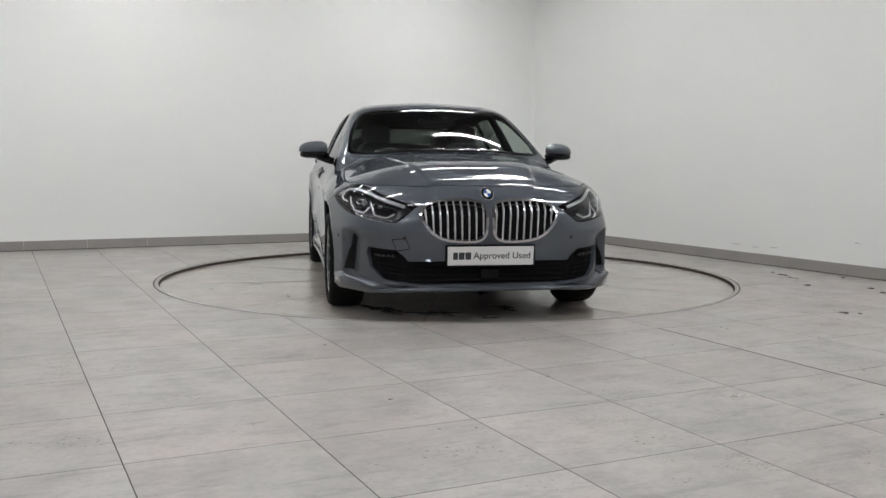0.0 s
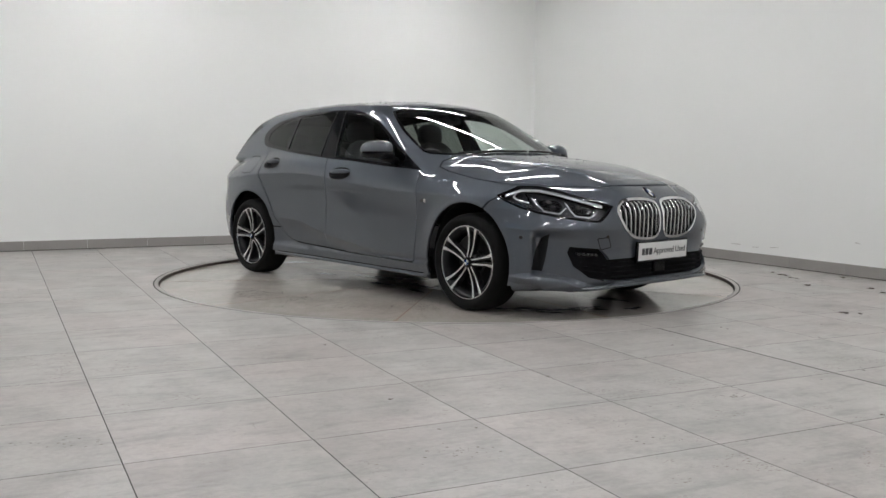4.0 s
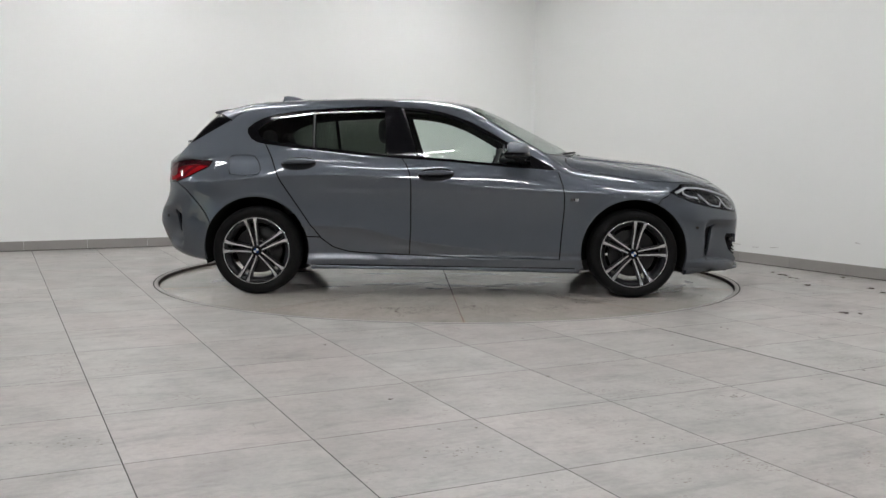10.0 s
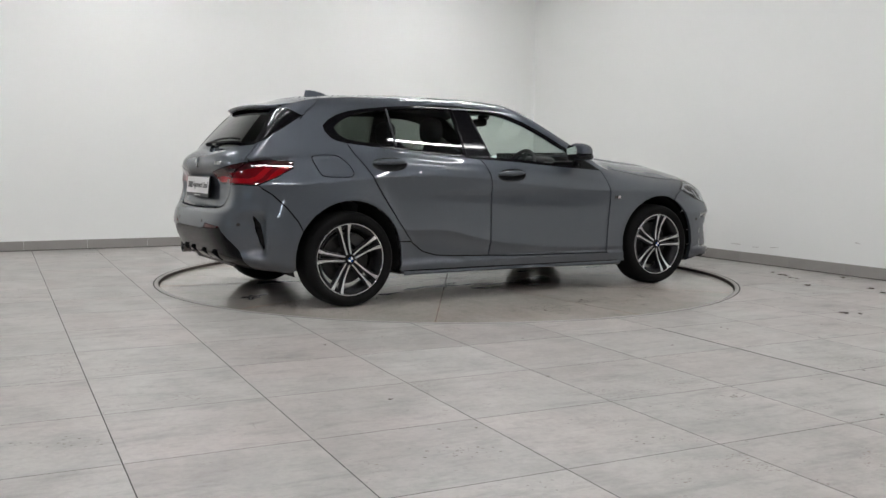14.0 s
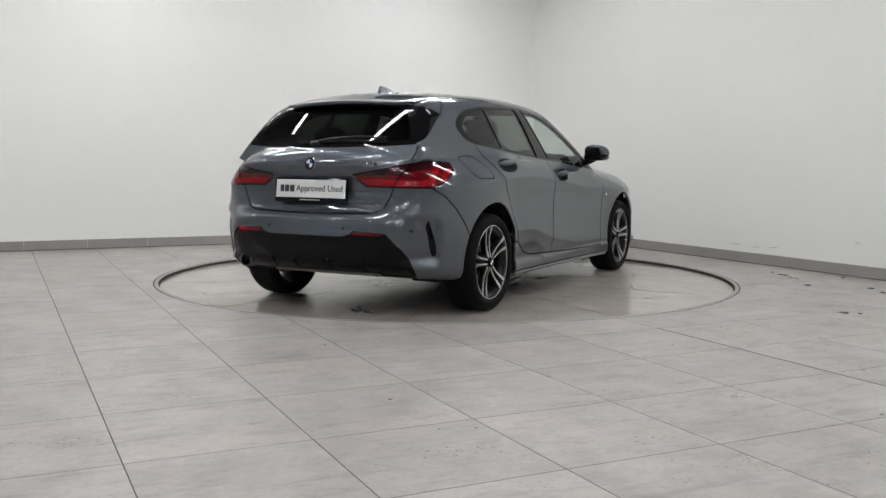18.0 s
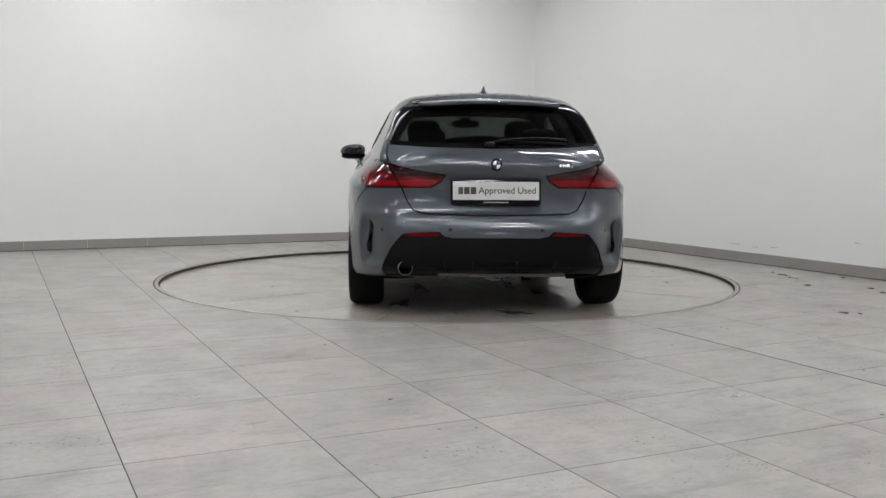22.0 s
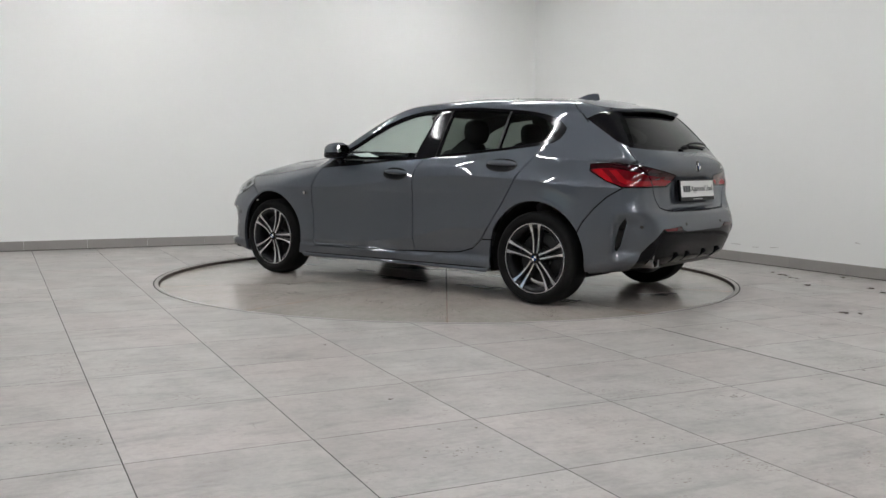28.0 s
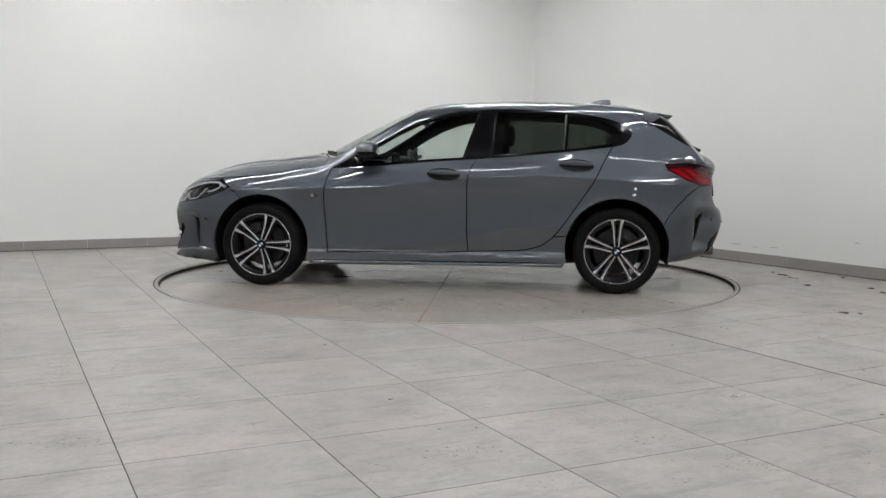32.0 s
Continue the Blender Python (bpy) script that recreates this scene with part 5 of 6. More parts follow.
# ---- mirrors, handles, fin, wiper ----
for mirror in (False, True):
    s = -1 if mirror else 1
    door = find("front_door", mirror)
    bm = bmesh.new()
    blob(bm, .505, s * .942, 1.034, .082, .104, .060, 2.7, 14)
    for v in bm.verts:
        k = (v.co.x - .42) / .17
        v.co.z += .010 * (s * v.co.y - .945) / .1 * -1 - .012 * max(0, k - .4)
        v.co.x -= .035 * max(0, s * v.co.y - .93) / .1
        v.co.x = max(v.co.x, .428)
        v.co.z = max(v.co.z, 1.016)
    mir = part("mirror_cap", bm, M_PAINT, door, "blue-grey mirror cap", smooth=True)
    bm = bmesh.new()
    blob(bm, .508, s * .936, .998, .088, .104, .030, 3, 10)
    for v in bm.verts:
        v.co.x -= .035 * max(0, s * v.co.y - .93) / .1
    rod(bm, [(.50, s * .91, .985), (.53, s * .86, .965), (.55, s * .80, .948)], .027, 10)
    part("mirror_base", bm, M_GLOSS, door, "gloss black mirror foot", smooth=True)
    bm = bmesh.new()
    prism(bm, [(s * .862, 1.012), (s * 1.005, 1.012), (s * 1.012, 1.04), (s * .985, 1.072), (s * .88, 1.078), (s * .858, 1.05)], 0, .004, lambda u, v, d: Vector((.4235 + d - .035 * max(0, abs(u) - .93) / .1, u, v)))
    part("mirror_glass", bm, M_MIRROR, door)
    patch("mirror_triangle", "side", [(.60, .912), (.765, .902), (.665, .962), (.60, .990)], 0, .003, M_GLOSS, door, mirror)
    for dname, hx, hz in (("front_door", -.065, .863), ("rear_door", -1.035, .934)):
        d = find(dname, mirror)
        bm = bmesh.new()
        spec = ((1.03, -.0015), (.98, .001), (.93, .010), (.80, .022), (.60, .031), (.35, .035), (0, .036))
        oval = handle_oval(hx, hz)
        P = on_all("side", [(hx + (u - hx) * k, hz - .006 + (v - hz + .006) * k) for k, o in spec for u, v in oval], np.repeat([o for k, o in spec], 32))[0]
        V = [bm.verts.new(flip(q, mirror)) for q in P[:6 * 32 + 1]]
        for k in range(5):
            for i in range(32):
                bm.faces.new((V[k * 32 + i], V[k * 32 + (i + 1) % 32], V[k * 32 + 32 + (i + 1) % 32], V[k * 32 + 32 + i]))
        for i in range(32):
            bm.faces.new((V[160 + i], V[160 + (i + 1) % 32], V[192]))
        bmesh.ops.recalc_face_normals(bm, faces=bm.faces)
        # black in place of body colour: the shade inside the bowl is in the material
        part("handle_bowl", bm, M_PLASTIC_SHADE, d, smooth=True)
        bm = bmesh.new()
        rows = []
        n0 = Vector(on_all("side", [(hx, hz)])[1][0])
        A15 = np.linspace(-1, 1, 19)
        for a, p in zip(A15, on_all("side", np.stack([hx + .119 * A15, 0 * A15 + hz + .006 + .004 * A15], -1))[0]):
            p = Vector(p)
            lift = .024 * (1 - abs(a) ** 3.0)
            w = .0195 * (1 - .62 * abs(a) ** 2.6)
            rows.append([bm.verts.new(flip(p + n0 * (lift * q + r) + Vector((0, 0, w * e)), mirror))
                         for q, r, e in ((.2, -.004, -.85), (.55, 0, -1), (.95, .001, -.72), (1.0, .002, .05), (.85, .001, .75), (.45, 0, 1), (.2, -.004, .8), (.1, -.006, 0))])
        for a, b in zip(rows[:-1], rows[1:]):
            for i in range(8):
                bm.faces.new((a[i], a[(i + 1) % 8], b[(i + 1) % 8], b[i]))
        bm.faces.new(rows[0])
        bm.faces.new(rows[-1])
        bmesh.ops.recalc_face_normals(bm, faces=bm.faces)
        part("handle", bm, M_PAINT, d, smooth=True)

bm = bmesh.new()
rows = []
for x, h, w in ((-1.055, .003, .026), (-1.09, .017, .032), (-1.13, .032, .032), (-1.17, .042, .029), (-1.215, .049, .024), (-1.245, .048, .018), (-1.255, .004, .026)):
    x -= .045
    zb = float(roof_z(x)) - .004
    rows.append([bm.verts.new((x, e * w * k, zb + h * f)) for e, k, f in ((-1, 1.1, 0), (-1, .42, .45), (-1, .16, .95), (0, 0, 1.03), (1, .16, .95), (1, .42, .45), (1, 1.1, 0))])
for a, b in zip(rows[:-1], rows[1:]):
    for i in range(6):
        bm.faces.new((a[i], a[i + 1], b[i + 1], b[i]))
bm.faces.new(rows[-1])
bmesh.ops.recalc_face_normals(bm, faces=bm.faces)
part("aerial_fin", bm, M_PAINT, car, "shark-fin aerial", smooth=True)

# the spoiler's blade, hanging over the rear window, and its black underside
def blade_row(y, low):
    tip = -1.765 + .16 * y * y + 9 * max(0, abs(y) - .36) ** 2
    out = []
    for k in np.linspace(0, 1, 9):
        x = -1.66 + (tip + 1.66) * k
        z = 1.3425 - .18 * (-1.66 - x) - .12 * y * y
        thick = .026 * min(1, max(0, k * 5)) if low else 0
        out.append(Vector((x + (.012 if low and k == 1 else 0), y, z + (.0025 if not low else -thick))))
    return out


for name, low, mat in (("spoiler_blade", False, M_PAINT), ("spoiler_underside", True, M_GLOSS)):
    bm = bmesh.new()
    rows = []
    for y in np.linspace(-.485, .485, 33):
        line = blade_row(y, low)
        if not low:
            e = line[-1]
            line += [e + Vector((-.003, 0, -.004)), e + Vector((-.003, 0, -.012)), e + Vector((.010, 0, -.020))]
        rows.append([bm.verts.new(q) for q in line])
    for a, b in zip(rows[:-1], rows[1:]):
        for i in range(len(a) - 1):
            bm.faces.new((a[i], a[i + 1], b[i + 1], b[i]))
    bmesh.ops.recalc_face_normals(bm, faces=bm.faces)
    part(name, bm, mat, tailgate, "black underside of the roof spoiler" if low else "", smooth=True)
bm = bmesh.new()
pts = [on("back", y, z, -.022) for y, z in ((.02, 1.052), (-.08, 1.07), (-.20, 1.078), (-.30, 1.080), (-.44, 1.072))]
rod(bm, pts, .007, 8)
blob(bm, *(on("back", .03, 1.045, -.016)), .022, .032, .015, 2.5, 8)
rod(bm, [on("back", y, z, -.008) for y, z in ((.0, 1.064), (-.2, 1.066), (-.44, 1.060))], .007, 6)
part("rear_wiper", bm, M_PLASTIC_SHADE, tailgate, "black rear wiper arm", smooth=True)
bm = bmesh.new()
for y in (.30, -.30):
    blob(bm, 1.0, y, 1.005, .018, .012, .007, 2.2, 6)
part("washer_jet", bm, M_PLASTIC_SHADE, car)
for y0, y1 in ((.05, .62), (-.52, .02)):
    bm = bmesh.new()
    rod(bm, [on("top", 1.006 - .53 * y * y, y, -.010) for y in np.linspace(y0, y1, 7)], .008, 6)
    part("wiper_blade", bm, M_PLASTIC_SHADE, car, smooth=True)

# ---- the front bumper's corner splitters ----
for mirror in (False, True):
    bm = bmesh.new()
    rows = []
    A = np.linspace(23, 51, 29)
    ridge = np.interp(A, [23, 25, 30, 35, 40, 44.5, 51], [.192, .198, .218, .234, .242, .256, .262])
    out = np.interp(A, [23, 27, 33, 38, 44, 48, 51], [.004, .014, .026, .032, .028, .012, .002])
    lines = [on_all("nose", list(zip(A, ridge + dz)), push)[0] for dz, push in ((.050, .008 + 0 * A), (.012, .004 - out * .55), (.002, -out), (-.004, -out - .001), (-.030, -out * .8), (-.052, .004 + 0 * A))]
    for i in range(len(A)):
        rows.append([bm.verts.new(flip(q[i], mirror)) for q in lines])
    for a, b in zip(rows[:-1], rows[1:]):
        for i in range(5):
            bm.faces.new((a[i], a[i + 1], b[i + 1], b[i]))
    bmesh.ops.recalc_face_normals(bm, faces=bm.faces)
    part("corner_splitter", bm, M_PAINT, car, smooth=True)

# ---- exhaust, silencer, diffuser fins, sensor ----
bm = bmesh.new()
lathe(bm, [(.036, .10), (.0365, -.038), (.0395, -.046), (.0455, -.046), (.047, -.040), (.047, .1)], 36, Matrix.Translation((-2.005, .534, .317)) @ Matrix.Rotation(-math.pi / 2, 4, "Z"))
part("exhaust_tip", bm, M_PIPE, car, "chrome exhaust tip", smooth=True)
bm = bmesh.new()
lathe(bm, [(.001, .03), (.037, .03)], 24, Matrix.Translation((-2.005, .534, .317)) @ Matrix.Rotation(-math.pi / 2, 4, "Z"))
part("exhaust_bore", bm, M_DARK, car)
bm = bmesh.new()
prof = [(.001, -.39)] + [(.022 + .0022 * (k % 2), -.385 + .77 * k / 44) for k in range(45)] + [(.001, .39)]
lathe(bm, prof, 18, Matrix.Translation((-1.975, -.05, .280)))
part("silencer", bm, material("dusty_aluminised_steel", (.15, .14, .13), .55, .6, vary=.3, scale=20), car, "ribbed grey silencer pipe", smooth=True)
for y in (-.36, -.13, .13, .30):
    bm = bmesh.new()
    prism(bm, [(-2.08, .375), (-2.098, .345), (-2.03, .292), (-1.96, .292)], y - .008, y + .008, lambda u, v, d: Vector((u, d, v)))
    part("diffuser_fin", bm, M_DARK, car)
bm = bmesh.new()
box(bm, 2.16, 2.185, -.055, .055, .272, .335, bevel=.008)
part("radar_sensor", bm, M_GLOSS, car, "gloss black sensor block")
for zz in (.262, .292, .322, .352):
    for mirror in (False, True):
        ribbon("intake_slat", "front", [(.06 if zz < .34 else .0, zz), (.25, zz), (.45, zz)], .007, .024, .008, M_DARK, car, mirror)

# ---- cabin ----
def seat(x, y, wide, name="front_seat"):
    bm = bmesh.new()
    blob(bm, x, y, .50, .27, wide / 2, .10, 3.2, 12)
    top = part(name, bm, M_SEAT, car, "anthracite seat", smooth=True)
    bm = bmesh.new()
    blob(bm, 0, 0, .31, .075, wide / 2, .33, 3.4, 14)
    for v in bm.verts:
        v.co.y *= 1 - .22 * max(0, v.co.z - .30) / .34
    bmesh.ops.transform(bm, matrix=Matrix.Translation((x - .25, y, .50)) @ Matrix.Rotation(radians(-17), 4, "Y"), verts=bm.verts)
    part("seat_back", bm, M_SEAT, top, smooth=True)
    return top


for y in (.37, -.37):
    st = seat(.02, y, .50)
    bm = bmesh.new()
    blob(bm, -.455, y, 1.175, .052, .125, .090, 3.0, 12)
    part("headrest", bm, M_SEAT, st, smooth=True)
    bm = bmesh.new()
    for e in (-.05, .05):
        rod(bm, [(-.435, y + e, 1.02), (-.452, y + e, 1.14)], .007, 6)
    part("headrest_post", bm, M_CHROME, st)
bench = seat(-.88, 0, 1.20, "rear_bench")
for y in (.38, 0, -.38):
    bm = bmesh.new()
    blob(bm, -1.325, y, 1.10 if y else 1.075, .045, .125, .075 if y else .05, 3.0, 10)
    part("headrest", bm, M_SEAT, bench, smooth=True)
bm = bmesh.new()
box(bm, -.92, .9, -.74, .74, .30, .36)
box(bm, -1.95, -.92, -.48, .48, .30, .36)
part("cabin_floor", bm, M_CABIN, car)
bm = bmesh.new()
rows = []
for y in np.linspace(-.70, .70, 15):
    e = 1 - .35 * abs(y / .7) ** 3
    rows.append([bm.verts.new((x * 1.0 - .10 * (y / .7) ** 2, y, z)) for x, z in ((.90, .955), (.70, .965), (.52, .955), (.45, .915), (.44, .80), (.50, .62), (.62, .50))])
for a, b in zip(rows[:-1], rows[1:]):
    for i in range(6):
        bm.faces.new((a[i], a[i + 1], b[i + 1], b[i]))
bmesh.ops.recalc_face_normals(bm, faces=bm.faces)
dash = part("dashboard", bm, M_CABIN, car, "dark dashboard", smooth=True)
bm = bmesh.new()
blob(bm, .50, -.37, .965, .10, .19, .035, 2.6, 10)
part("instrument_hood", bm, M_CABIN, dash, smooth=True)
bm = bmesh.new()
box(bm, .455, .475, -.15, .12, .93, 1.025, bevel=.006)
part("display", bm, M_GLOSS, dash)
bm = bmesh.new()
lathe(bm, [(.183 + .014 * math.cos(a), .014 * math.sin(a)) for a in np.linspace(0, 2 * math.pi, 11)], 40, Matrix.Translation((.335, -.37, .875)) @ Matrix.Rotation(radians(-66), 4, "Y"), "Z")
steer = part("steering_wheel", bm, M_CABIN, car, "black steering wheel", smooth=True)
bm = bmesh.new()
tilt = Matrix.Translation((.335, -.37, .875)) @ Matrix.Rotation(radians(-66), 4, "Y")
box(bm, -.055, .055, -.06, .06, -.03, .012, tilt, bevel=.015)
for a in (0, 180, 270):
    box(bm, .05, .175, -.018, .018, -.012, .004, tilt @ Matrix.Rotation(radians(a + 90), 4, "Z"))
part("wheel_boss", bm, M_CABIN, steer)
bm = bmesh.new()
blob(bm, .20, 0, 1.265, .018, .115, .032, 3, 10)
rod(bm, [(.215, 0, 1.28), (.235, 0, 1.32)], .014, 8)
part("cabin_mirror", bm, M_PLASTIC_SHADE, car, "cabin mirror", smooth=True)
bm = bmesh.new()
blob(bm, .245, 0, 1.310, .045, .045, .022, 2.6, 8)
part("camera_housing", bm, M_PLASTIC_SHADE, car, smooth=True)
bm = bmesh.new()
prism(bm, [(.50, .30), (.50, .52), (.56, .54), (.60, .32)], 0, .003, lambda u, v, d: Vector((u + .14, v, .985 + d + (u - .5) * .35)))
tagged(part("paper_slip", bm, material("pale_green_paper", (.62, .70, .66), .6, vary=.08, scale=30), car), "pale paper slip on the dashboard")
bm = bmesh.new()
box(bm, -1.92, -1.38, -.60, .60, .90, .925, bevel=.01)
part("parcel_shelf", bm, M_CABIN, car)


# ---- rain drops left on the roof and the bonnet ----
M_DROP = material("water_drop", (.9, .92, .94), .02, clear=1.0, ior=1.33)
drops = random.Random(21)
bm = bmesh.new()
spots = [(drops.uniform(-1.5, .05), drops.uniform(-.5, .5)) for _ in range(420)] + [(drops.uniform(1.05, 1.8), drops.uniform(-.6, .6)) for _ in range(120)]
P, N = on_all("top", [(x, abs(y)) for x, y in spots])
for (x, y), p, nn in zip(spots, P, N):
    if nn[2] < .6:
        continue
    r = drops.uniform(.0025, .0065)
    q, up = Vector((p[0], math.copysign(p[1], y), p[2])), Vector((nn[0], math.copysign(nn[1], y), nn[2]))
    u = up.orthogonal().normalized()
    w = up.cross(u)
    rings = [[bm.verts.new(q + (u * math.cos(a) + w * math.sin(a)) * r * k + up * r * h) for a in np.linspace(0, 2 * math.pi, 7)[:-1]] for k, h in ((1.0, 0.0), (.72, .38))]
    tip = bm.verts.new(q + up * r * .5)
    for i in range(6):
        bm.faces.new((rings[0][i], rings[0][(i + 1) % 6], rings[1][(i + 1) % 6], rings[1][i]))
        bm.faces.new((rings[1][i], rings[1][(i + 1) % 6], tip))
tagged(part("rain_drops", bm, M_DROP, car, smooth=True), "clear rain drops on the roof and bonnet", kind="stuff")

# ---- scuffs on the white walls, low down ----
M_SCUFF = material("grey_wall_scuff", (.60, .59, .57), .8, vary=.3, scale=40)
for k, (along, high, wide, tall) in enumerate(((3.55, .165, .12, .007), (3.80, .155, .08, .006), (4.02, .17, .10, .006), (4.9, .28, .05, .008))):
    r = random.Random(60 + k)
    bm = bmesh.new()
    top = [(wide * (i / 9 - .5), tall * (.3 + .7 * r.random())) for i in range(10)]
    prism(bm, top + [(u, -v * r.uniform(.3, 1)) for u, v in reversed(top)], 0, .0006, lambda u, v, d: Vector((u, -d, v)))
    ob = part("wall_scuff", bm, M_SCUFF)
    ob.matrix_world = Matrix.Translation(CORNER) @ Matrix.Rotation(RIGHT, 4, "Z") @ pose(along, -.0004, high, 0, r.uniform(-8, 8), 0)
    tagged(ob, "faint grey scuff on the white wall", kind="structure")


# ---- leaf litter on the floor ----
M_LEAF = material("dry_leaf", (.11, .088, .068), .8, vary=.4, scale=60)
rng = random.Random(7)


def leaf(size, seed):
    """A small curled leaf: a pointed blade with a raised rim and a stalk."""
    r = random.Random(seed)
    bm = bmesh.new()
    n, rows = 9, []
    bend, cup = r.uniform(.15, .45), r.uniform(.2, .5)
    for i in range(n):
        s = i / (n - 1)
        w = .36 * math.sin(math.pi * min(1, s * .96 + .02)) ** .8 * (1 + .25 * math.sin(s * 17 + seed))
        z = bend * (s - .5) ** 2 * 1.6 + .02
        rows.append([bm.verts.new(((s - .5) * size, e * w * size, (z + cup * abs(e) ** 2 * w) * size)) for e in (-1, -.5, 0, .5, 1)])
    for a, b in zip(rows[:-1], rows[1:]):
        for i in range(4):
            bm.faces.new((a[i], a[i + 1], b[i + 1], b[i]))
    bmesh.ops.solidify(bm, geom=list(bm.faces), thickness=.0006)
    rod(bm, [(-.5 * size, 0, .42 * bend * size + .02 * size), (-.72 * size, .04 * size, .10 * size)], .0012, 5)
    lowest = min(v.co.z for v in bm.verts)
    for v in bm.verts:
        v.co.z -= lowest
    return bm


big = [(2.83, 1.37), (2.84, 1.21), (2.86, 1.16), (2.85, 1.02), (2.88, .95), (2.50, -.77), (2.515, -.80), (2.60, -.81), (3.21, .36), (3.20, .15), (2.80, .53), (3.28, 1.02)]
small = [(1.58, -1.33), (1.60, -1.38), (.42, -1.71), (-.59, -1.92), (.46, -2.57), (1.17, -2.87), (1.63, -3.15), (1.17, -1.86), (2.02, -1.61), (-2.70, 3.55),
         (-3.98, 2.08), (-3.44, 2.38), (2.25, 1.99), (2.40, 1.64), (2.67, .09), (-.01, -3.38), (.12, -3.36), (-.20, -2.98), (1.9, -2.4), (2.2, -1.2)]
for k, (x, y) in enumerate(big + small):
    size = rng.uniform(.035, .06) if k < len(big) else rng.uniform(.010, .019)
    ob = part("dry_leaf", leaf(size, k), M_LEAF, smooth=True)
    ob.matrix_basis = pose(x, y, .0004, 0, 0, rng.uniform(0, 360))
    tagged(ob, "small curled brown dry leaf on the tile floor" if k < len(big) else "tiny dark leaf crumb on the tile floor", "leaf", "leaf litter")


# ---- chipped pits in the tiles' glaze ----
M_PIT = material("dark_glaze_pit", (.17, .145, .13), .8, vary=.3, scale=50)


def pits(x, y, wide, deep, count, size, seed):
    """A cluster of small flat chips, longer across than deep."""
    r = random.Random(seed)
    bm = bmesh.new()
    for _ in range(count):
        px, py = x + wide * r.gauss(0, .27), y + deep * r.gauss(0, .35)
        a, k = r.uniform(-.5, .5), size * r.uniform(.35, 1.15)
        ring = []
        for i in range(7):
            w = 2 * math.pi * i / 7
            u, v = k * math.cos(w) * r.uniform(.7, 1.2), k * .55 * math.sin(w) * r.uniform(.6, 1.3)
            ring.append(bm.verts.new((px + u * math.cos(a) - v * math.sin(a), py + u * math.sin(a) + v * math.cos(a), .0007)))
        bm.faces.new(ring)
    part("pit_marks", bm, M_PIT, floor, "dark chipped pits in the tile glaze")


for k, q in enumerate(((.73, -3.48, .36, .06, 18, .0062), (1.17, -2.88, .16, .05, 22, .0075), (.08, -3.62, .28, .10, 34, .0058), (-1.25, -3.57, .22, .10, 20, .0065), (.52, -3.30, .22, .08, 10, .0045),
                       (.30, -3.92, .20, .08, 9, .0045), (.86, -3.05, .20, .10, 10, .0055), (-.68, -3.38, .25, .12, 10, .0045), (-.20, -3.75, .25, .12, 10, .0045), (1.05, -3.72, .25, .10, 10, .0045),
                       (.10, -2.70, .9, .6, 16, .0060), (1.5, -2.1, .8, .7, 16, .0070), (-1.6, -2.2, .9, .7, 14, .0060), (2.5, -.9, .8, .7, 12, .0080))):
    pits(*q, 80 + k)

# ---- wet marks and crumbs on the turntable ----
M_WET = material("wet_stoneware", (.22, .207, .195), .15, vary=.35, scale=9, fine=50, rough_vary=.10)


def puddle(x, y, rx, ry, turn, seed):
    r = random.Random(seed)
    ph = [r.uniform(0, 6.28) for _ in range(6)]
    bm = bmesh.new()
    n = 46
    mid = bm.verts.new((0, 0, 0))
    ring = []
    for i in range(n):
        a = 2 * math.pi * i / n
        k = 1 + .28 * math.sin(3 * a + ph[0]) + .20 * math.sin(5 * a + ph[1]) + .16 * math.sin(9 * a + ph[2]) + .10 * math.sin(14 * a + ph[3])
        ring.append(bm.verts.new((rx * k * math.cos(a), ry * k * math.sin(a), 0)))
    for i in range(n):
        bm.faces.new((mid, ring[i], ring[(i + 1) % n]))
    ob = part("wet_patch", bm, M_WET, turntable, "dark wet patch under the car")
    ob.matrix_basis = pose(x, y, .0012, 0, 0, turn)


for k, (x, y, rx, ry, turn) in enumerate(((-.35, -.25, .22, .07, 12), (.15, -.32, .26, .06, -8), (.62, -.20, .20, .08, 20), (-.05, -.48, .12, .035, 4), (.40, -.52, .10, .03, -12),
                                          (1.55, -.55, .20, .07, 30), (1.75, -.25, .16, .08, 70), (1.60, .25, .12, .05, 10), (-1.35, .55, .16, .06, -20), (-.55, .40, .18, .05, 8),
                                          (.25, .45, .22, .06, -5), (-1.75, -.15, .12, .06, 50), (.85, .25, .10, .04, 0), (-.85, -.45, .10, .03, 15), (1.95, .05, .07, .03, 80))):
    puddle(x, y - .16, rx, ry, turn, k)
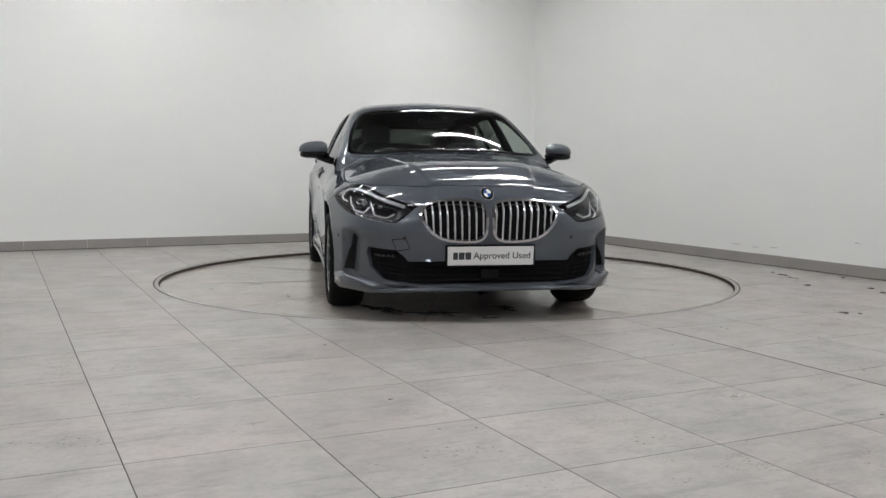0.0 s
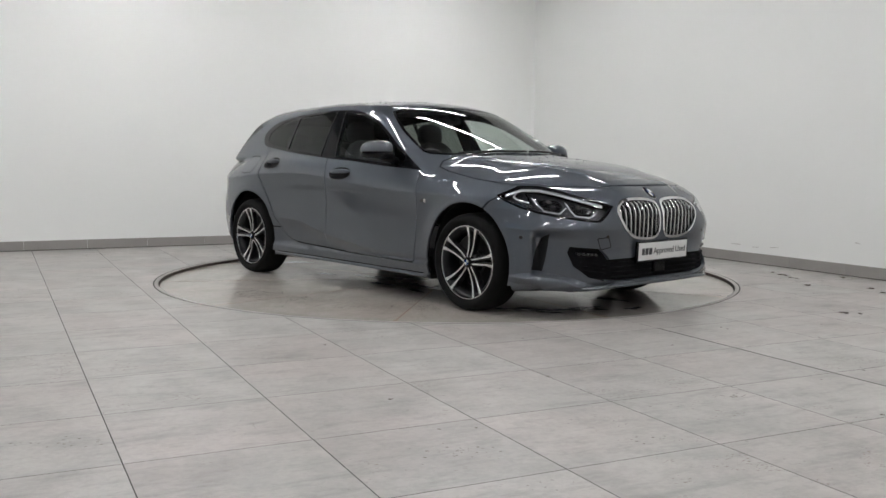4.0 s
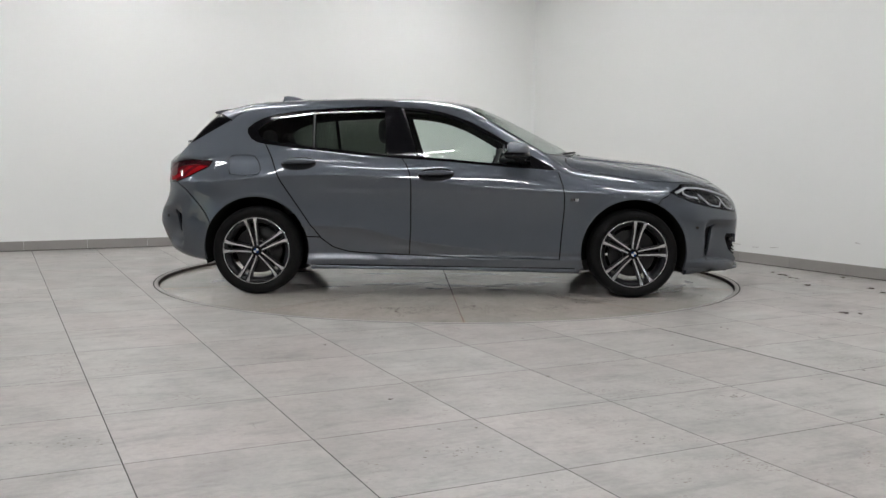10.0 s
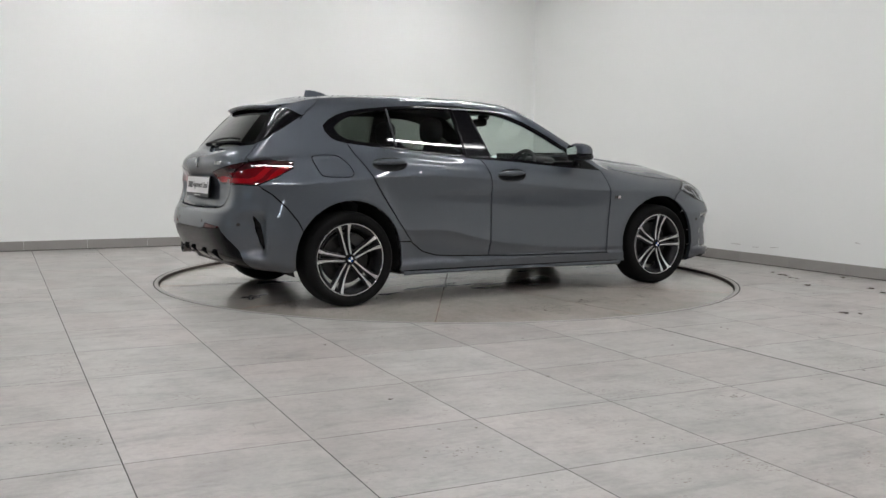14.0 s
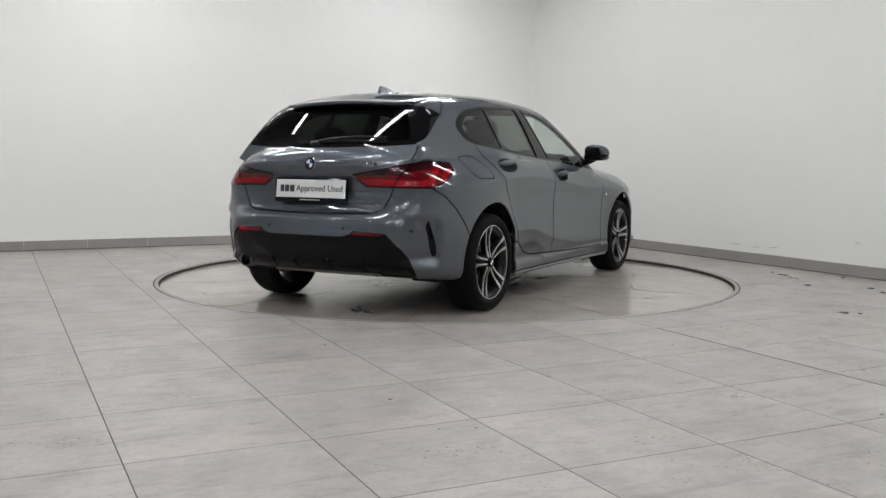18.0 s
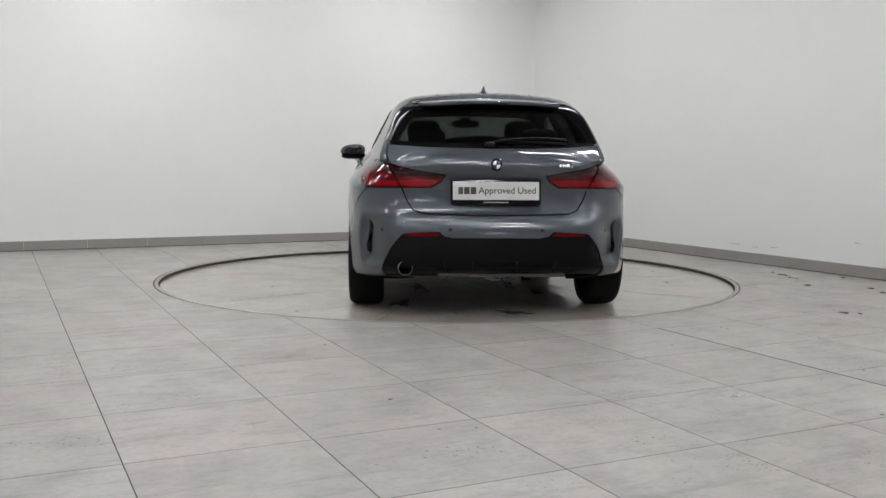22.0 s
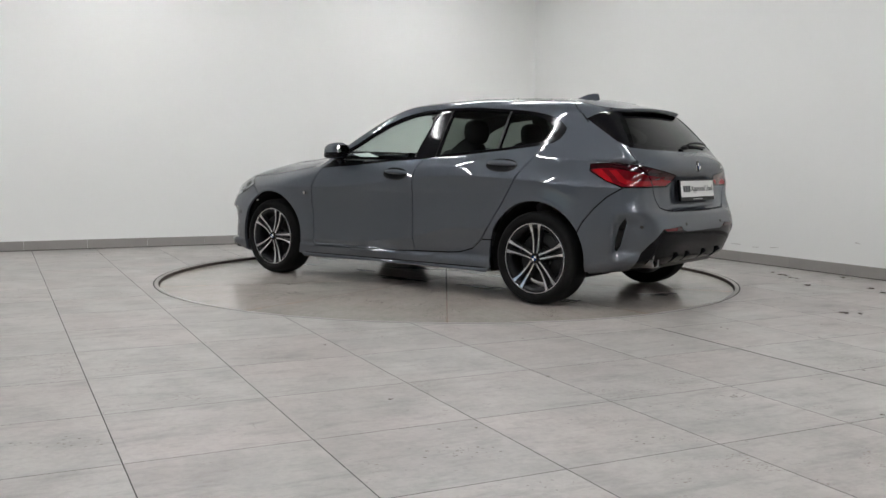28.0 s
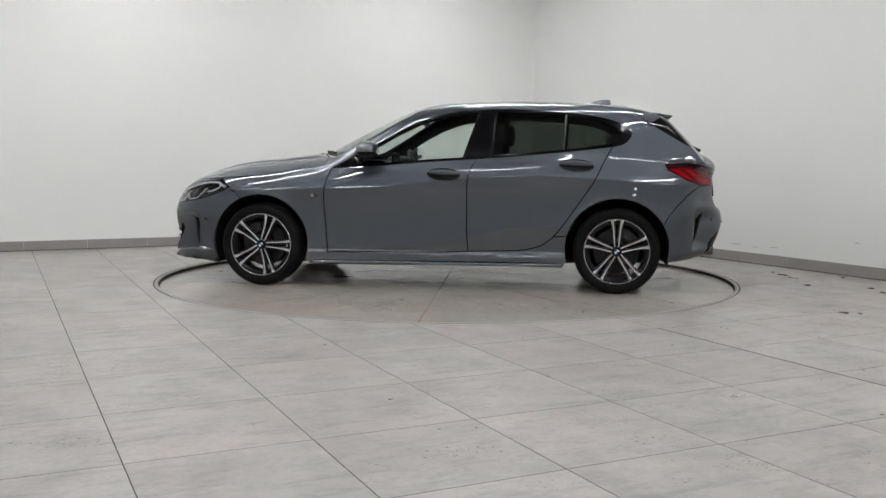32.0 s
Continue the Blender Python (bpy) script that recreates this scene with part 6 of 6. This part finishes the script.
for k, (x, y) in enumerate(((.13, 1.28), (-.55, 1.35), (.62, 1.15), (-.9, 1.2), (.2, -1.5), (-.3, -1.75), (.9, -1.3), (1.3, 1.05), (-1.4, -1.1), (.05, 1.75), (-.75, -1.3), (.45, -1.85), (1.85, -.9), (-1.7, 1.05))):
    ob = part("leaf_crumb", leaf(rng.uniform(.012, .03), 100 + k), M_LEAF, turntable, smooth=True)
    ob.matrix_basis = pose(x, y, .0004, 0, 0, rng.uniform(0, 360))


# ---- rust along the turntable's joints ----
M_STAIN = material("rust_stained_stoneware", (.19, .115, .075), .55, vary=.5, scale=14, fine=90)
for k in range(10):
    r = random.Random(40 + k)
    a = radians(-86.5 + 36 * k)
    bm = bmesh.new()
    d, w = Vector((math.cos(a), math.sin(a), 0)), Vector((-math.sin(a), math.cos(a), 0))
    rows, n = [], 60
    for i in range(n):
        s = .75 + 1.485 * i / (n - 1)
        wide = (.002 + .013 * max(0, math.sin(s * 7 + k * 1.7)) ** 2 * r.uniform(.2, 1.0) + .022 * max(0, s - 1.85) * r.uniform(.3, 2)) * (.6 + .4 * (k % 3))
        rows.append([bm.verts.new(d * s + w * (e * (.0022 + wide * r.uniform(.5, 1.2))) + Vector((0, 0, .0009))) for e in (-1, 1)])
    for p, q in zip(rows[:-1], rows[1:]):
        bm.faces.new((p[0], q[0], q[1], p[1]))
    bmesh.ops.recalc_face_normals(bm, faces=bm.faces)
    part("rust_stain", bm, M_STAIN, turntable, "brown rust stain along a plate joint")
    bm = bmesh.new()
    rows = [[bm.verts.new(d * s + w * e * .0016 + Vector((0, 0, .0014))) for e in (-1, 1)] for s in (.03, 2.246)]
    bm.faces.new((rows[0][0], rows[1][0], rows[1][1], rows[0][1]))
    bmesh.ops.recalc_face_normals(bm, faces=bm.faces)
    part("joint_filler", bm, M_RUST, turntable)


# ---- what moves: the turntable and the car on it ----
def motions():
    spin, start = 7.85116, -79.376
    rows_car, rows_table = [], []
    for k in range(33):
        t = float(k)
        turn = Matrix.Rotation(radians(start + spin * t), 4, "Z")
        base = Matrix.Translation((TABLE.x, TABLE.y, SINK))
        rows_table.append((t, base @ turn))
        rows_car.append((t, base @ turn @ Matrix.Translation((-.0041, -.1601, 0))))
    walk(turntable, rows_table)
    walk(car, rows_car)


lay_floor()
motions()
